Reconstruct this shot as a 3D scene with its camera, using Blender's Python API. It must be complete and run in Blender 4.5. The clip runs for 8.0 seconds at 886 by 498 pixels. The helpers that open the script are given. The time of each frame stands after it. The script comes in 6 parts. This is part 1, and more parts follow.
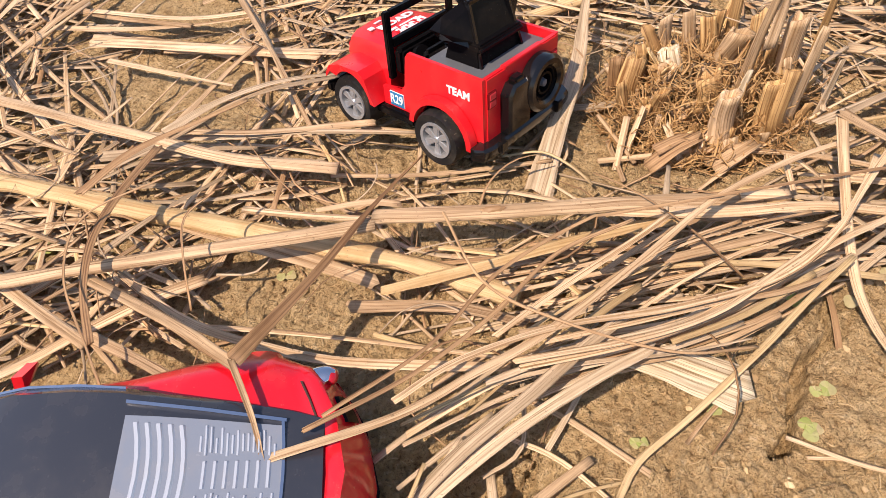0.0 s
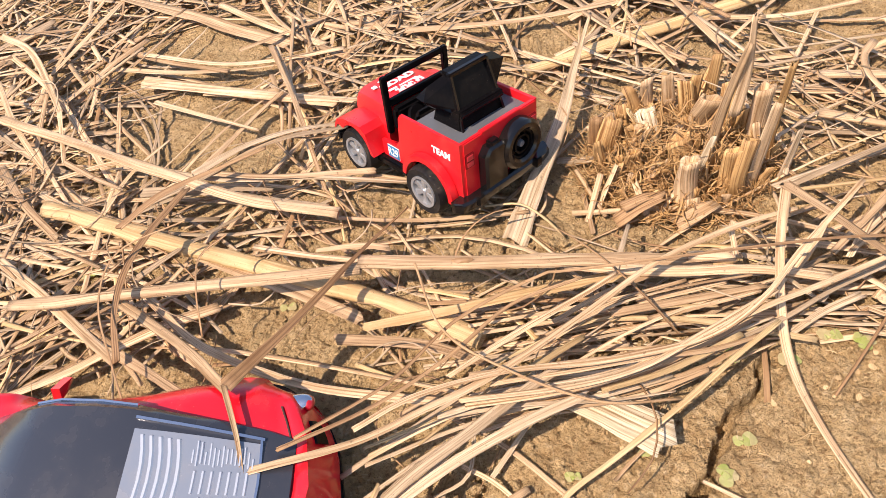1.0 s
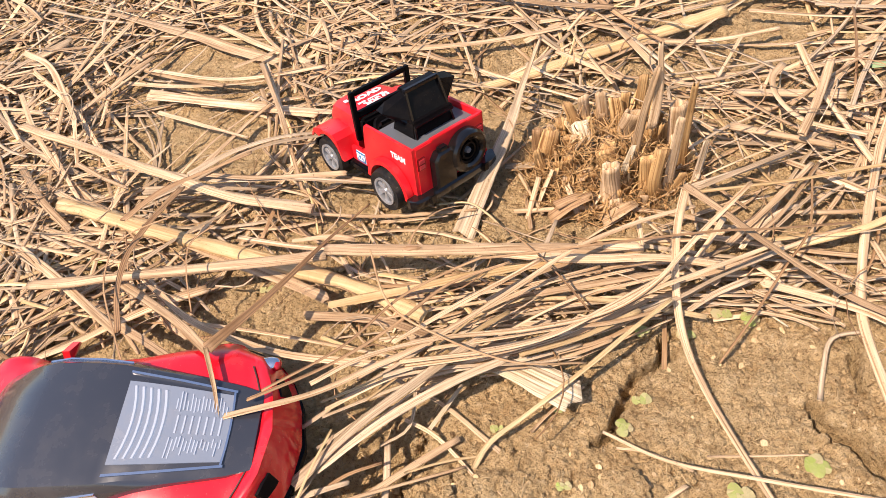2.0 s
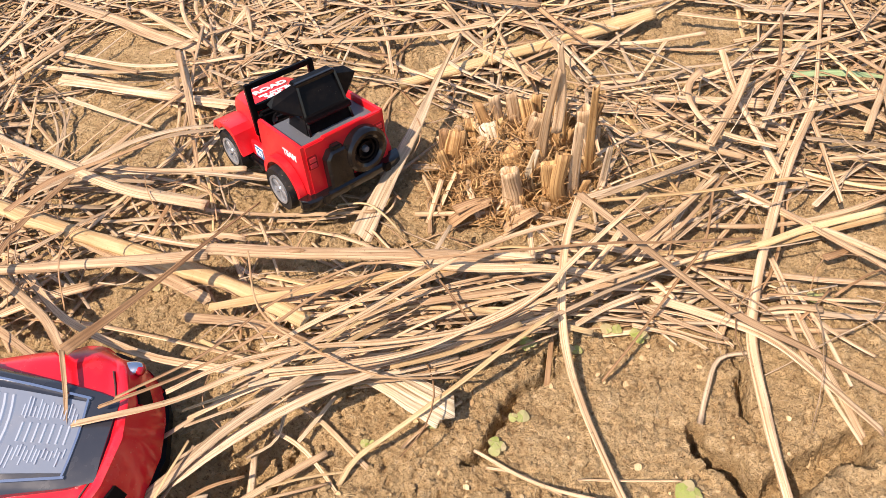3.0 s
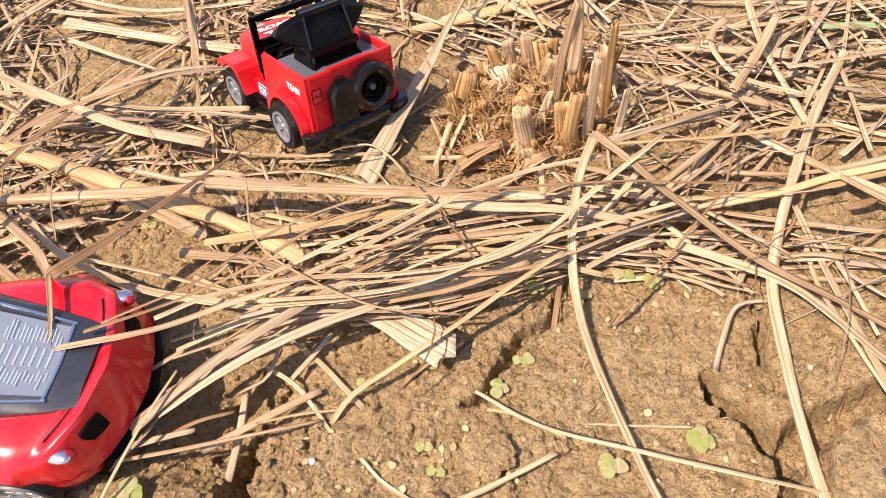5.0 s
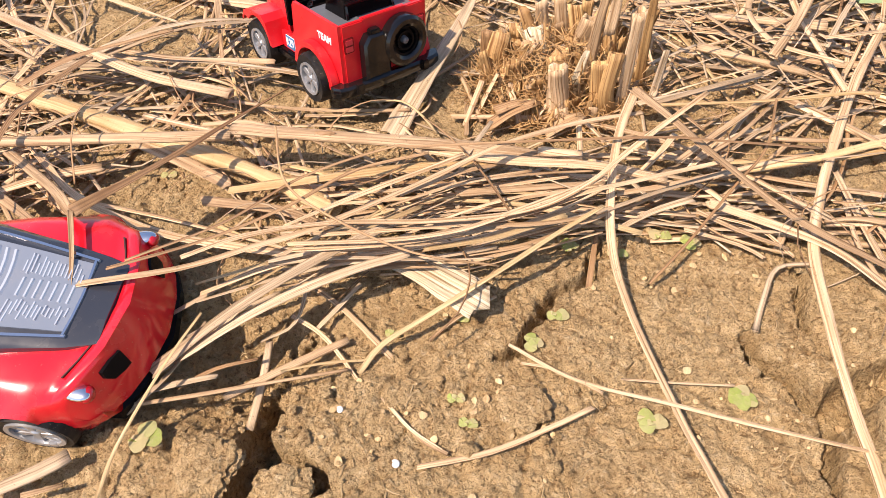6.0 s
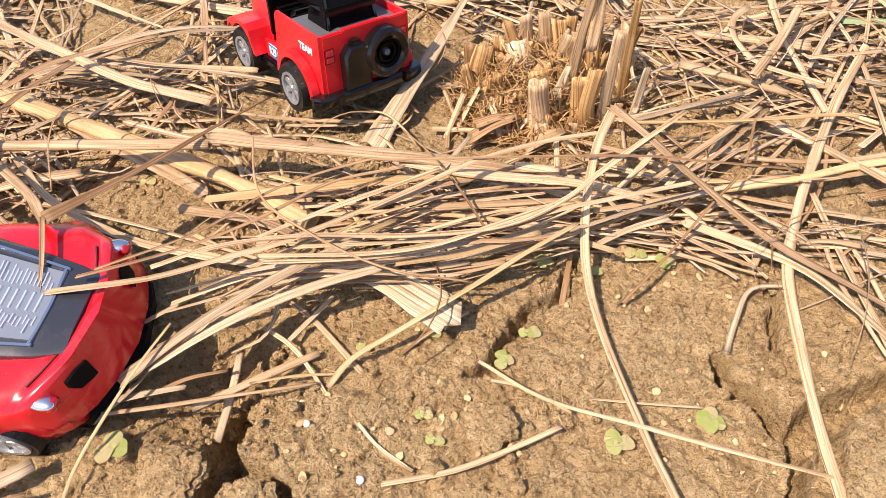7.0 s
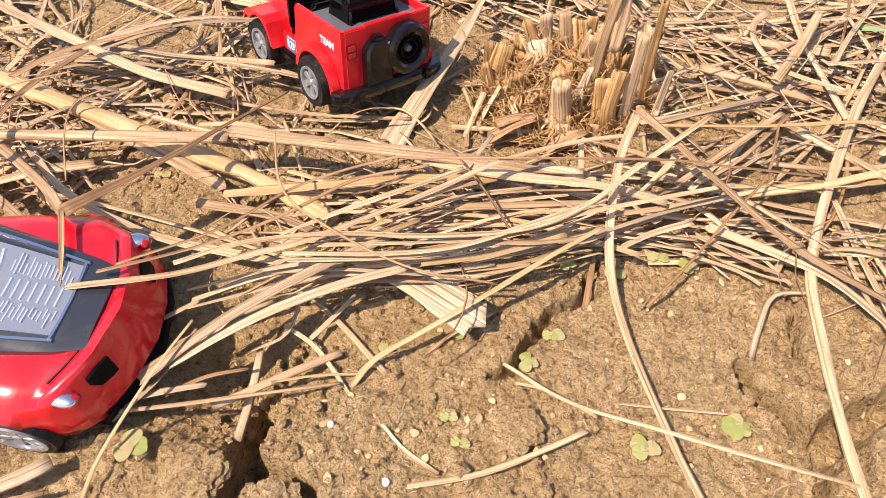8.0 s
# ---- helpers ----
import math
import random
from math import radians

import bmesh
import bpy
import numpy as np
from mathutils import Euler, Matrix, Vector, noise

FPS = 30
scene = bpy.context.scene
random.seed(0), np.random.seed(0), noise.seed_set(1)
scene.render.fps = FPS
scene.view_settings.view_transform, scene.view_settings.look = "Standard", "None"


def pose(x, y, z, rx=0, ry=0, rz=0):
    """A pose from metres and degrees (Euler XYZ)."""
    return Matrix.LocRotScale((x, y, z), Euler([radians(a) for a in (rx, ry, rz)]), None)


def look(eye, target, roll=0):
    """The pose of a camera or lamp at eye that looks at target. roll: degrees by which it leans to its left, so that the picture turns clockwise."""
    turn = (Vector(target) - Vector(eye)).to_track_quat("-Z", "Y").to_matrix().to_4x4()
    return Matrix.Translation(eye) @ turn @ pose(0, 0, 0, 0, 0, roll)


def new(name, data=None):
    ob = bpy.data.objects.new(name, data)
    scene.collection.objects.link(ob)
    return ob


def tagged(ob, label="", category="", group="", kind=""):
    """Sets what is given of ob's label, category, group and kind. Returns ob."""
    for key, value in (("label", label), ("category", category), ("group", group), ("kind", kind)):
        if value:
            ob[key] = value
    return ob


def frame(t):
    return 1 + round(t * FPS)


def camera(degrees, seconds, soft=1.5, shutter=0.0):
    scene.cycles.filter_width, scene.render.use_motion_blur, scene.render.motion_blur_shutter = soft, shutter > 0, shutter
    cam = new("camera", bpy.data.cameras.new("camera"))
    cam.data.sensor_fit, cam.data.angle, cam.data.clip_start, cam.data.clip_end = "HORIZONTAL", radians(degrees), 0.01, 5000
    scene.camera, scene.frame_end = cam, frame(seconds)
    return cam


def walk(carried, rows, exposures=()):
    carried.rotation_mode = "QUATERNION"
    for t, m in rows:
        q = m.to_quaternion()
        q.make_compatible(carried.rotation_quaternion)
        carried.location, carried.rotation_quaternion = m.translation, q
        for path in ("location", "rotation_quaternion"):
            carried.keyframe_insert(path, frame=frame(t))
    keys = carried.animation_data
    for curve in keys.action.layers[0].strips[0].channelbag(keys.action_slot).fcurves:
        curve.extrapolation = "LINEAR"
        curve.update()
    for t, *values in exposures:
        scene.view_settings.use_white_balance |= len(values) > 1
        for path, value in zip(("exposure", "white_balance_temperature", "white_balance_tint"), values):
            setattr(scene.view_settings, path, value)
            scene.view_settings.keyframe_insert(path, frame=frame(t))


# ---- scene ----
cam = camera(65.4, 8.0, soft=0.3)
PATH = [
    (0, (-0.003, 0.018, 0.214), (-0.156, 1.221, -1.377), -10.2),
    (0.5, (0.007, 0.022, 0.226), (-0.239, 1.263, -1.323), -11.3),
    (1, (0.034, 0.014, 0.247), (-0.293, 1.207, -1.325), -14.4),
    (1.2, (0.045, 0.002, 0.254), (-0.313, 1.203, -1.305), -14.4),
    (2.3, (0.076, -0.024, 0.276), (-0.274, 1.196, -1.269), -14.4),
    (2.5, (0.085, -0.026, 0.265), (-0.281, 1.167, -1.297), -15.3),
    (3, (0.11, -0.004, 0.26), (-0.211, 1.203, -1.302), -11.7),
    (3.5, (0.122, -0.007, 0.252), (-0.211, 1.196, -1.311), -9.9),
    (4, (0.126, -0.011, 0.241), (-0.207, 1.181, -1.33), -11.2),
    (4.2, (0.112, -0.019, 0.239), (-0.239, 1.152, -1.344), -11.7),
    (5.3, (0.109, -0.015, 0.227), (-0.239, 1.191, -1.33), -10.7),
    (5.5, (0.101, -0.026, 0.22), (-0.245, 1.161, -1.352), -9.9),
    (6, (0.094, -0.029, 0.218), (-0.232, 1.18, -1.342), -8.1),
    (6.5, (0.109, -0.022, 0.216), (-0.211, 1.192, -1.341), -7.9),
    (7, (0.103, -0.024, 0.219), (-0.221, 1.195, -1.333), -6.8),
    (7.5, (0.106, -0.021, 0.216), (-0.194, 1.227, -1.318), -7.5),
    (8, (0.089, -0.023, 0.22), (-0.198, 1.187, -1.347), -4.5),
]
walk(cam, [(t, look(eye, target, roll)) for t, eye, target, roll in PATH],
     exposures=[(0.0, 0.36, 6700, 16.5), (0.5, 0.46, 6700, 16.5), (1.0, 0.54, 6700, 16.5), (8.0, 0.59, 6700, 16.5)])

# ---- light ----
SUN_FROM = Vector((-0.56, -0.57, 1.30)).normalized()
world = bpy.data.worlds.new("sky")
scene.world = world
world.use_nodes = True
sky = world.node_tree.nodes.new("ShaderNodeTexSky")
sky.sky_type, sky.sun_disc = "NISHITA", False
sky.sun_elevation = math.asin(SUN_FROM.z)
sky.sun_rotation = math.atan2(SUN_FROM.x, SUN_FROM.y)
world.node_tree.links.new(sky.outputs[0], world.node_tree.nodes["Background"].inputs[0])
world.node_tree.nodes["Background"].inputs[1].default_value = 0.14
lamp = bpy.data.lights.new("sun", "SUN")
lamp.energy, lamp.angle, lamp.color = 4.6, radians(0.6), (1.0, 0.87, 0.73)
new("sun", lamp).matrix_world = look(SUN_FROM * 20, (0, 0, 0))


# ---- materials ----
class Nodes:
    """Short hand for one node material."""

    def __init__(self, name):
        self.mat = bpy.data.materials.new(name)
        self.mat.use_nodes = True
        self.tree = self.mat.node_tree
        self.bsdf = self.tree.nodes["Principled BSDF"]

    def add(self, kind, **values):
        node = self.tree.nodes.new("ShaderNode" + kind)
        for key, value in values.items():
            node.inputs[key].default_value = value
        return node

    def link(self, a, b):
        self.tree.links.new(a, b)

    def noise(self, vector, scale, detail=3.0, rough=0.6):
        node = self.add("TexNoise", Scale=scale, Detail=detail, Roughness=rough)
        self.link(vector, node.inputs["Vector"])
        return node.outputs["Fac"]

    def ramp(self, fac, *stops):
        node = self.add("ValToRGB")
        while len(node.color_ramp.elements) < len(stops):
            node.color_ramp.elements.new(0.5)
        for element, (at, colour) in zip(node.color_ramp.elements, stops):
            element.position, element.color = at, (*colour, 1)
        self.link(fac, node.inputs["Fac"])
        return node.outputs["Color"]

    def mix(self, fac, a, b, mode="MIX"):
        node = self.add("Mix")
        node.data_type, node.blend_type = "RGBA", mode
        for index, value in ((0, fac), (6, a), (7, b)):
            if isinstance(value, (int, float)):
                node.inputs[index].default_value = value
            elif isinstance(value, tuple):
                node.inputs[index].default_value = (*value, 1)
            else:
                self.link(value, node.inputs[index])
        return node.outputs[2]

    def math(self, op, a, b):
        node = self.add("Math")
        node.operation = op
        for index, value in enumerate((a, b)):
            if isinstance(value, (int, float)):
                node.inputs[index].default_value = value
            else:
                self.link(value, node.inputs[index])
        return node.outputs[0]

    def bump(self, height, strength, distance, after=None):
        node = self.add("Bump", Strength=strength, Distance=distance)
        self.link(height, node.inputs["Height"])
        if after is not None:
            self.link(after, node.inputs["Normal"])
        return node.outputs["Normal"]

    def chance(self):
        """A number for each object and each loose piece of it."""
        info, geo = self.add("ObjectInfo"), self.add("NewGeometry")
        both = self.math("ADD", info.outputs["Random"], geo.outputs["Random Per Island"])
        return self.math("FRACT", self.math("MULTIPLY", both, 7.31), 0.0)

    def finish(self, colour, rough, normal=None):
        if isinstance(colour, tuple):
            self.bsdf.inputs["Base Color"].default_value = (*colour, 1)
        else:
            self.link(colour, self.bsdf.inputs["Base Color"])
        if isinstance(rough, float):
            self.bsdf.inputs["Roughness"].default_value = rough
        else:
            self.link(rough, self.bsdf.inputs["Roughness"])
        if normal is not None:
            self.link(normal, self.bsdf.inputs["Normal"])
        return self.mat


def straw_material(name, light, dark, stain, rough=0.55):
    """Dry fibre: fine streaks along the length, blotches, and a tone for each piece."""
    n = Nodes(name)
    uv, co = n.add("UVMap").outputs["UV"], n.add("TexCoord").outputs["Object"]
    luck = n.chance()
    shift = n.add("CombineXYZ")
    n.link(luck, shift.inputs["Z"])
    def stretched(sx, sy):
        m = n.add("Mapping")
        m.inputs["Scale"].default_value = (sx, sy, 1)
        n.link(uv, m.inputs["Vector"])
        n.link(n.math("MULTIPLY", luck, 90.0), shift.inputs["Z"])
        n.link(shift.outputs[0], m.inputs["Location"])
        return m.outputs[0]
    fine = n.noise(stretched(1250, 11), 1.0, 5.0, 0.75)
    broad = n.noise(stretched(420, 20), 1.0, 3.0)
    blotch = n.noise(co, 55.0, 4.0)
    speck = n.noise(co, 700.0, 2.0)
    colour = n.ramp(fine, (0.39, dark), (0.50, light), (0.68, tuple(min(1.0, c * 1.18) for c in light)))
    colour = n.mix(n.ramp(broad, (0.42, (0, 0, 0)), (0.66, (0.65,) * 3)), colour, dark)
    colour = n.mix(n.ramp(blotch, (0.5, (0, 0, 0)), (0.72, (0.6,) * 3)), colour, stain)
    colour = n.mix(n.ramp(speck, (0.66, (0, 0, 0)), (0.74, (0.55,) * 3)), colour, tuple(c * 0.3 for c in dark))
    tone = n.ramp(luck, (0.0, (0.66, 0.60, 0.53)), (0.4, (0.95, 0.92, 0.88)), (1.0, (1.18, 1.17, 1.16)))
    colour = n.mix(1.0, colour, tone, "MULTIPLY")
    normal = n.bump(fine, 0.8, 0.0006)
    normal = n.bump(broad, 0.4, 0.0006, normal)
    n.bsdf.inputs["Specular IOR Level"].default_value = 0.35
    return n.finish(colour, rough, normal)


STRAW = {
    "pale": straw_material("straw_pale", (0.69, 0.505, 0.315), (0.28, 0.165, 0.075), (0.43, 0.285, 0.15)),
    "gold": straw_material("straw_gold", (0.80, 0.60, 0.33), (0.52, 0.34, 0.15), (0.56, 0.36, 0.15), 0.42),
    "stub": straw_material("stubble_gold", (0.62, 0.40, 0.175), (0.19, 0.085, 0.026), (0.27, 0.135, 0.045)),
    "grey": straw_material("straw_grey", (0.56, 0.43, 0.29), (0.25, 0.175, 0.095), (0.34, 0.245, 0.14)),
    "brown": straw_material("straw_brown", (0.47, 0.30, 0.155), (0.19, 0.10, 0.045), (0.26, 0.145, 0.065)),
    "olive": straw_material("straw_olive", (0.56, 0.42, 0.23), (0.33, 0.22, 0.10), (0.38, 0.26, 0.12)),
    "cream": straw_material("straw_cream", (0.88, 0.78, 0.58), (0.30, 0.20, 0.095), (0.70, 0.56, 0.34)),
    "green": straw_material("straw_green", (0.30, 0.40, 0.20), (0.16, 0.25, 0.11), (0.38, 0.42, 0.22)),
}


def soil_material():
    """Dried clay silt: crusty flakes, seams, pale dust and darker colour where the grit is low."""
    n = Nodes("soil")
    co = n.add("TexCoord").outputs["Object"]
    wide, mid = n.noise(co, 16.0, 5.0), n.noise(co, 110.0, 6.0, 0.65)
    grit, dust = n.noise(co, 420.0, 5.0, 0.7), n.noise(co, 1300.0, 3.0, 0.6)

    def bent(amount, scale):
        warp = n.add("TexNoise", Scale=scale, Detail=3.0)
        n.link(co, warp.inputs["Vector"])
        small = n.add("VectorMath")
        small.operation = "SCALE"
        small.inputs["Scale"].default_value = amount
        n.link(warp.outputs["Color"], small.inputs[0])
        bend = n.add("VectorMath")
        bend.operation = "ADD"
        n.link(co, bend.inputs[0])
        n.link(small.outputs[0], bend.inputs[1])
        return bend.outputs[0]

    def seams(vector, scale, wide_to):
        plate = n.add("TexVoronoi", Scale=scale)
        plate.feature = "DISTANCE_TO_EDGE"
        n.link(vector, plate.inputs["Vector"])
        return n.ramp(plate.outputs["Distance"], (0.0, (0, 0, 0)), (wide_to, (1, 1, 1)))

    coarse, fine = seams(bent(0.012, 130.0), 95.0, 0.07), seams(bent(0.006, 300.0), 330.0, 0.16)
    flake = n.add("TexVoronoi", Scale=210.0)
    n.link(bent(0.010, 190.0), flake.inputs["Vector"])
    some = n.ramp(wide, (0.44, (0, 0, 0)), (0.58, (1, 1, 1)))
    colour = n.ramp(mid, (0.28, (0.38, 0.235, 0.105)), (0.45, (0.60, 0.405, 0.195)), (0.60, (0.70, 0.49, 0.25)), (0.75, (0.80, 0.60, 0.345)))
    colour = n.mix(n.ramp(wide, (0.42, (0, 0, 0)), (0.62, (0.55,) * 3)), colour, (0.74, 0.535, 0.285))
    colour = n.mix(n.ramp(flake.outputs["Distance"], (0.35, (0, 0, 0)), (0.75, (0.35,) * 3)), colour, (0.45, 0.28, 0.125))
    colour = n.mix(n.ramp(grit, (0.36, (0.8,) * 3), (0.45, (0, 0, 0))), colour, (0.24, 0.135, 0.055))
    colour = n.mix(n.ramp(grit, (0.56, (0, 0, 0)), (0.66, (0.6,) * 3)), colour, (0.80, 0.62, 0.38))
    colour = n.mix(n.ramp(dust, (0.34, (0.45,) * 3), (0.43, (0, 0, 0))), colour, (0.28, 0.165, 0.07))
    normal = n.bump(mid, 1.0, 0.006)
    normal = n.bump(n.mix(some, (1.0, 1.0, 1.0), coarse), 0.7, 0.0022, normal)
    normal = n.bump(fine, 0.5, 0.0010, normal)
    normal = n.bump(flake.outputs["Distance"], 1.0, 0.0034, normal)
    normal = n.bump(grit, 1.0, 0.0036, normal)
    n.bsdf.inputs["Specular IOR Level"].default_value = 0.15
    return n.finish(colour, 0.95, normal)


def plastic(name, colour, rough, dirt=0.12, coat=0.0, scale=60.0):
    """Moulded toy plastic: smooth, with dust and slight unevenness."""
    n = Nodes(name)
    co = n.add("TexCoord").outputs["Object"]
    film, fleck = n.noise(co, scale, 4.0), n.noise(co, scale * 14, 2.0)
    tint = n.mix(n.ramp(film, (0.5, (0, 0, 0)), (0.8, (dirt,) * 3)), colour, (0.45, 0.34, 0.22))
    tint = n.mix(n.ramp(fleck, (0.68, (0, 0, 0)), (0.76, (dirt * 2.0,) * 3)), tint, (0.5, 0.4, 0.28))
    gloss = n.ramp(film, (0.3, (rough * 0.8,) * 3), (0.75, (min(1.0, rough * 1.5),) * 3))
    n.bsdf.inputs["Coat Weight"].default_value = coat
    n.bsdf.inputs["Coat Roughness"].default_value = 0.08
    return n.finish(tint, gloss, n.bump(film, 0.08, 0.0006))


def leaflet_material():
    n = Nodes("seedling_leaf")
    co = n.add("TexCoord").outputs["Object"]
    luck, vein = n.chance(), n.noise(co, 500.0, 4.0)
    colour = n.ramp(luck, (0.0, (0.44, 0.52, 0.12)), (0.5, (0.58, 0.59, 0.24)), (1.0, (0.70, 0.58, 0.34)))
    colour = n.mix(n.ramp(vein, (0.45, (0, 0, 0)), (0.7, (0.5,) * 3)), colour, (0.55, 0.48, 0.26))
    return n.finish(colour, 0.6, n.bump(vein, 0.4, 0.0004))


def clear_material(name, colour, alpha_rough, weight):
    n = Nodes(name)
    n.bsdf.inputs["Transmission Weight"].default_value = weight
    n.bsdf.inputs["IOR"].default_value = 1.45
    return n.finish(colour, alpha_rough)


SOIL = soil_material()
RED = plastic("red_paint", (0.62, 0.008, 0.018), 0.22, 0.08, 0.5)
RED_MATT = plastic("red_plastic", (0.66, 0.010, 0.016), 0.34, 0.06, 0.15)
BLACK = plastic("black_plastic", (0.005, 0.0045, 0.005), 0.2, 0.025)
GLOSS = plastic("gloss_black_plastic", (0.006, 0.0055, 0.006), 0.13, 0.02)
DECK = plastic("dark_grey_plastic", (0.11, 0.115, 0.125), 0.45, 0.2)
RUBBER = plastic("tyre_rubber", (0.012, 0.0115, 0.0115), 0.5, 0.16)
SMOKE = plastic("smoked_window", (0.030, 0.033, 0.042), 0.22, 0.03, 0.6, 90.0)
SILVER = plastic("silver_paint", (0.40, 0.41, 0.42), 0.3, 0.2)
SILVER.node_tree.nodes["Principled BSDF"].inputs["Metallic"].default_value = 0.55
BLACK.node_tree.nodes["Principled BSDF"].inputs["Specular IOR Level"].default_value = 0.08
CHROME = plastic("chrome_trim", (0.75, 0.75, 0.77), 0.12, 0.05)
CHROME.node_tree.nodes["Principled BSDF"].inputs["Metallic"].default_value = 1.0
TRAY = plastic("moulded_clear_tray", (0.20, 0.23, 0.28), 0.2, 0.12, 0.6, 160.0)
# paler copy of TRAY: the glint on ridges and side panes is in its colour
GLINT = plastic("clear_relief_glint", (0.42, 0.46, 0.52), 0.14, 0.1, 0.8, 160.0)
LENS_RED = plastic("red_lens", (0.42, 0.004, 0.012), 0.1, 0.02, 0.8)
DARK_LENS = plastic("dark_red_lens", (0.16, 0.008, 0.01), 0.2, 0.05)
WHITE = plastic("white_print", (0.82, 0.80, 0.78), 0.4, 0.05)
BLUE = plastic("blue_sticker", (0.012, 0.17, 0.36), 0.35, 0.05)
YELLOW = plastic("yellow_plastic", (0.86, 0.46, 0.008), 0.25, 0.05, 0.4)
STICKER_RED = plastic("red_sticker", (0.55, 0.03, 0.04), 0.4, 0.04)
PRINT = plastic("dark_print", (0.05, 0.02, 0.012), 0.4, 0.02)
SHELL = plastic("snail_shell", (0.80, 0.78, 0.74), 0.3, 0.1, 0.3)
LEAFLET = leaflet_material()
CHAFF = straw_material("chaff", (0.66, 0.48, 0.27), (0.46, 0.31, 0.15), (0.50, 0.37, 0.17), 0.8)
RUBBER.node_tree.nodes["Principled BSDF"].inputs["Specular IOR Level"].default_value = 0.2


# ---- mesh helpers ----
def mesh_object(name, verts, faces, material, parent=None, uvs=None, smooth=True):
    me = bpy.data.meshes.new(name)
    me.from_pydata([tuple(v) for v in verts], [], faces)
    if uvs is not None:
        layer = me.uv_layers.new(name="UVMap")
        order = np.empty(len(me.loops), dtype=np.int32)
        me.loops.foreach_get("vertex_index", order)
        layer.data.foreach_set("uv", np.asarray(uvs, dtype=np.float32)[order].ravel())
    me.materials.append(material)
    if smooth:
        me.polygons.foreach_set("use_smooth", np.ones(len(me.polygons), dtype=bool))
    ob = new(name, me)
    ob.parent = parent
    return ob


def part(name, bm, material, parent, label="", smooth=30):
    """Links a bmesh as one mesh object under a thing or a part."""
    bmesh.ops.recalc_face_normals(bm, faces=bm.faces)
    me = bpy.data.meshes.new(name)
    bm.to_mesh(me)
    bm.free()
    me.materials.append(material)
    if smooth:
        me.polygons.foreach_set("use_smooth", np.ones(len(me.polygons), dtype=bool))
        me.set_sharp_from_angle(angle=radians(smooth))
    ob = new(name, me)
    ob.parent = parent
    return tagged(ob, label)


def box(bm, x0, x1, y0, y1, z0, z1, bevel=0.0, m=None):
    """A bevelled block."""
    got = bmesh.ops.create_cube(bm, size=1.0)
    vs = got["verts"]
    for v in vs:
        v.co = Vector((x0 + (v.co.x + 0.5) * (x1 - x0), y0 + (v.co.y + 0.5) * (y1 - y0), z0 + (v.co.z + 0.5) * (z1 - z0)))
    if bevel:
        edges = list({e for v in vs for e in v.link_edges})
        vs = list({v for f in bmesh.ops.bevel(bm, geom=edges, offset=bevel, segments=2, affect="EDGES")["faces"] for v in f.verts} | {v for v in vs if v.is_valid})
    if m is not None:
        bmesh.ops.transform(bm, matrix=m, verts=vs)
    return bm


def prism(bm, outline, depth, m, bevel=0.0):
    """A flat outline (x, y) given thickness along z, then posed."""
    bottom = [bm.verts.new((x, y, 0)) for x, y in outline]
    top = [bm.verts.new((x, y, depth)) for x, y in outline]
    k = len(outline)
    bm.faces.new(bottom[::-1])
    bm.faces.new(top)
    for i in range(k):
        bm.faces.new((bottom[i], bottom[(i + 1) % k], top[(i + 1) % k], top[i]))
    vs = bottom + top
    if bevel:
        rim = [bm.edges.get((top[i], top[(i + 1) % k])) for i in range(k)]
        done = bmesh.ops.bevel(bm, geom=rim, offset=bevel, segments=2, affect="EDGES")
        vs = list({v for v in vs if v.is_valid} | set(done["verts"]))
    bmesh.ops.transform(bm, matrix=m, verts=vs)
    return bm


def lathe(bm, profile, m, steps=32, tread=0.0):
    """Turns a closed (radius, along) profile about the local x axis."""
    rings = []
    for i in range(steps):
        a = 2 * math.pi * i / steps
        outer = max(r for r, x in profile) * 0.98
        rings.append([bm.verts.new(m @ Vector((x, r * k * math.cos(a), r * k * math.sin(a)))) for j, (r, x) in enumerate(profile) for k in ((1 - tread * ((i // 2 + j) % 2) if r > outer else 1),)])
    for i in range(steps):
        a, b = rings[i], rings[(i + 1) % steps]
        for j in range(len(profile)):
            k = (j + 1) % len(profile)
            bm.faces.new((a[j], a[k], b[k], b[j]))
    return bm


def loft(bm, sections, close=True):
    """Skins closed rings of equal length."""
    rings = [[bm.verts.new(p) for p in ring] for ring in sections]
    k = len(rings[0])
    for a, b in zip(rings, rings[1:]):
        for j in range(k):
            bm.faces.new((a[j], a[(j + 1) % k], b[(j + 1) % k], b[j]))
    if close:
        bm.faces.new(rings[0][::-1])
        bm.faces.new(rings[-1])
    return bm


def letters(text, size, material, parent, m, name, label="", bold=0.0):
    """Raised print made with the built-in font."""
    cu = bpy.data.curves.new(name, "FONT")
    cu.body, cu.size, cu.align_x, cu.align_y, cu.extrude, cu.offset = text, size, "CENTER", "CENTER", 0.00012, bold
    tmp = bpy.data.objects.new(name, cu)
    scene.collection.objects.link(tmp)
    me = bpy.data.meshes.new_from_object(tmp.evaluated_get(bpy.context.evaluated_depsgraph_get()))
    bpy.data.objects.remove(tmp)
    me.materials.clear()
    me.materials.append(material)
    me.transform(m)
    ob = new(name, me)
    ob.parent = parent
    return tagged(ob, label)


def empty(name, m, label, category, group=""):
    ob = new(name)
    ob.empty_display_size = 0.01
    ob.matrix_basis = m
    return tagged(ob, label, category, group)


# ---- ground ----
CRACKS = []


def crack(width, depth, *points):
    CRACKS.append((width, depth, [Vector(p) for p in points]))


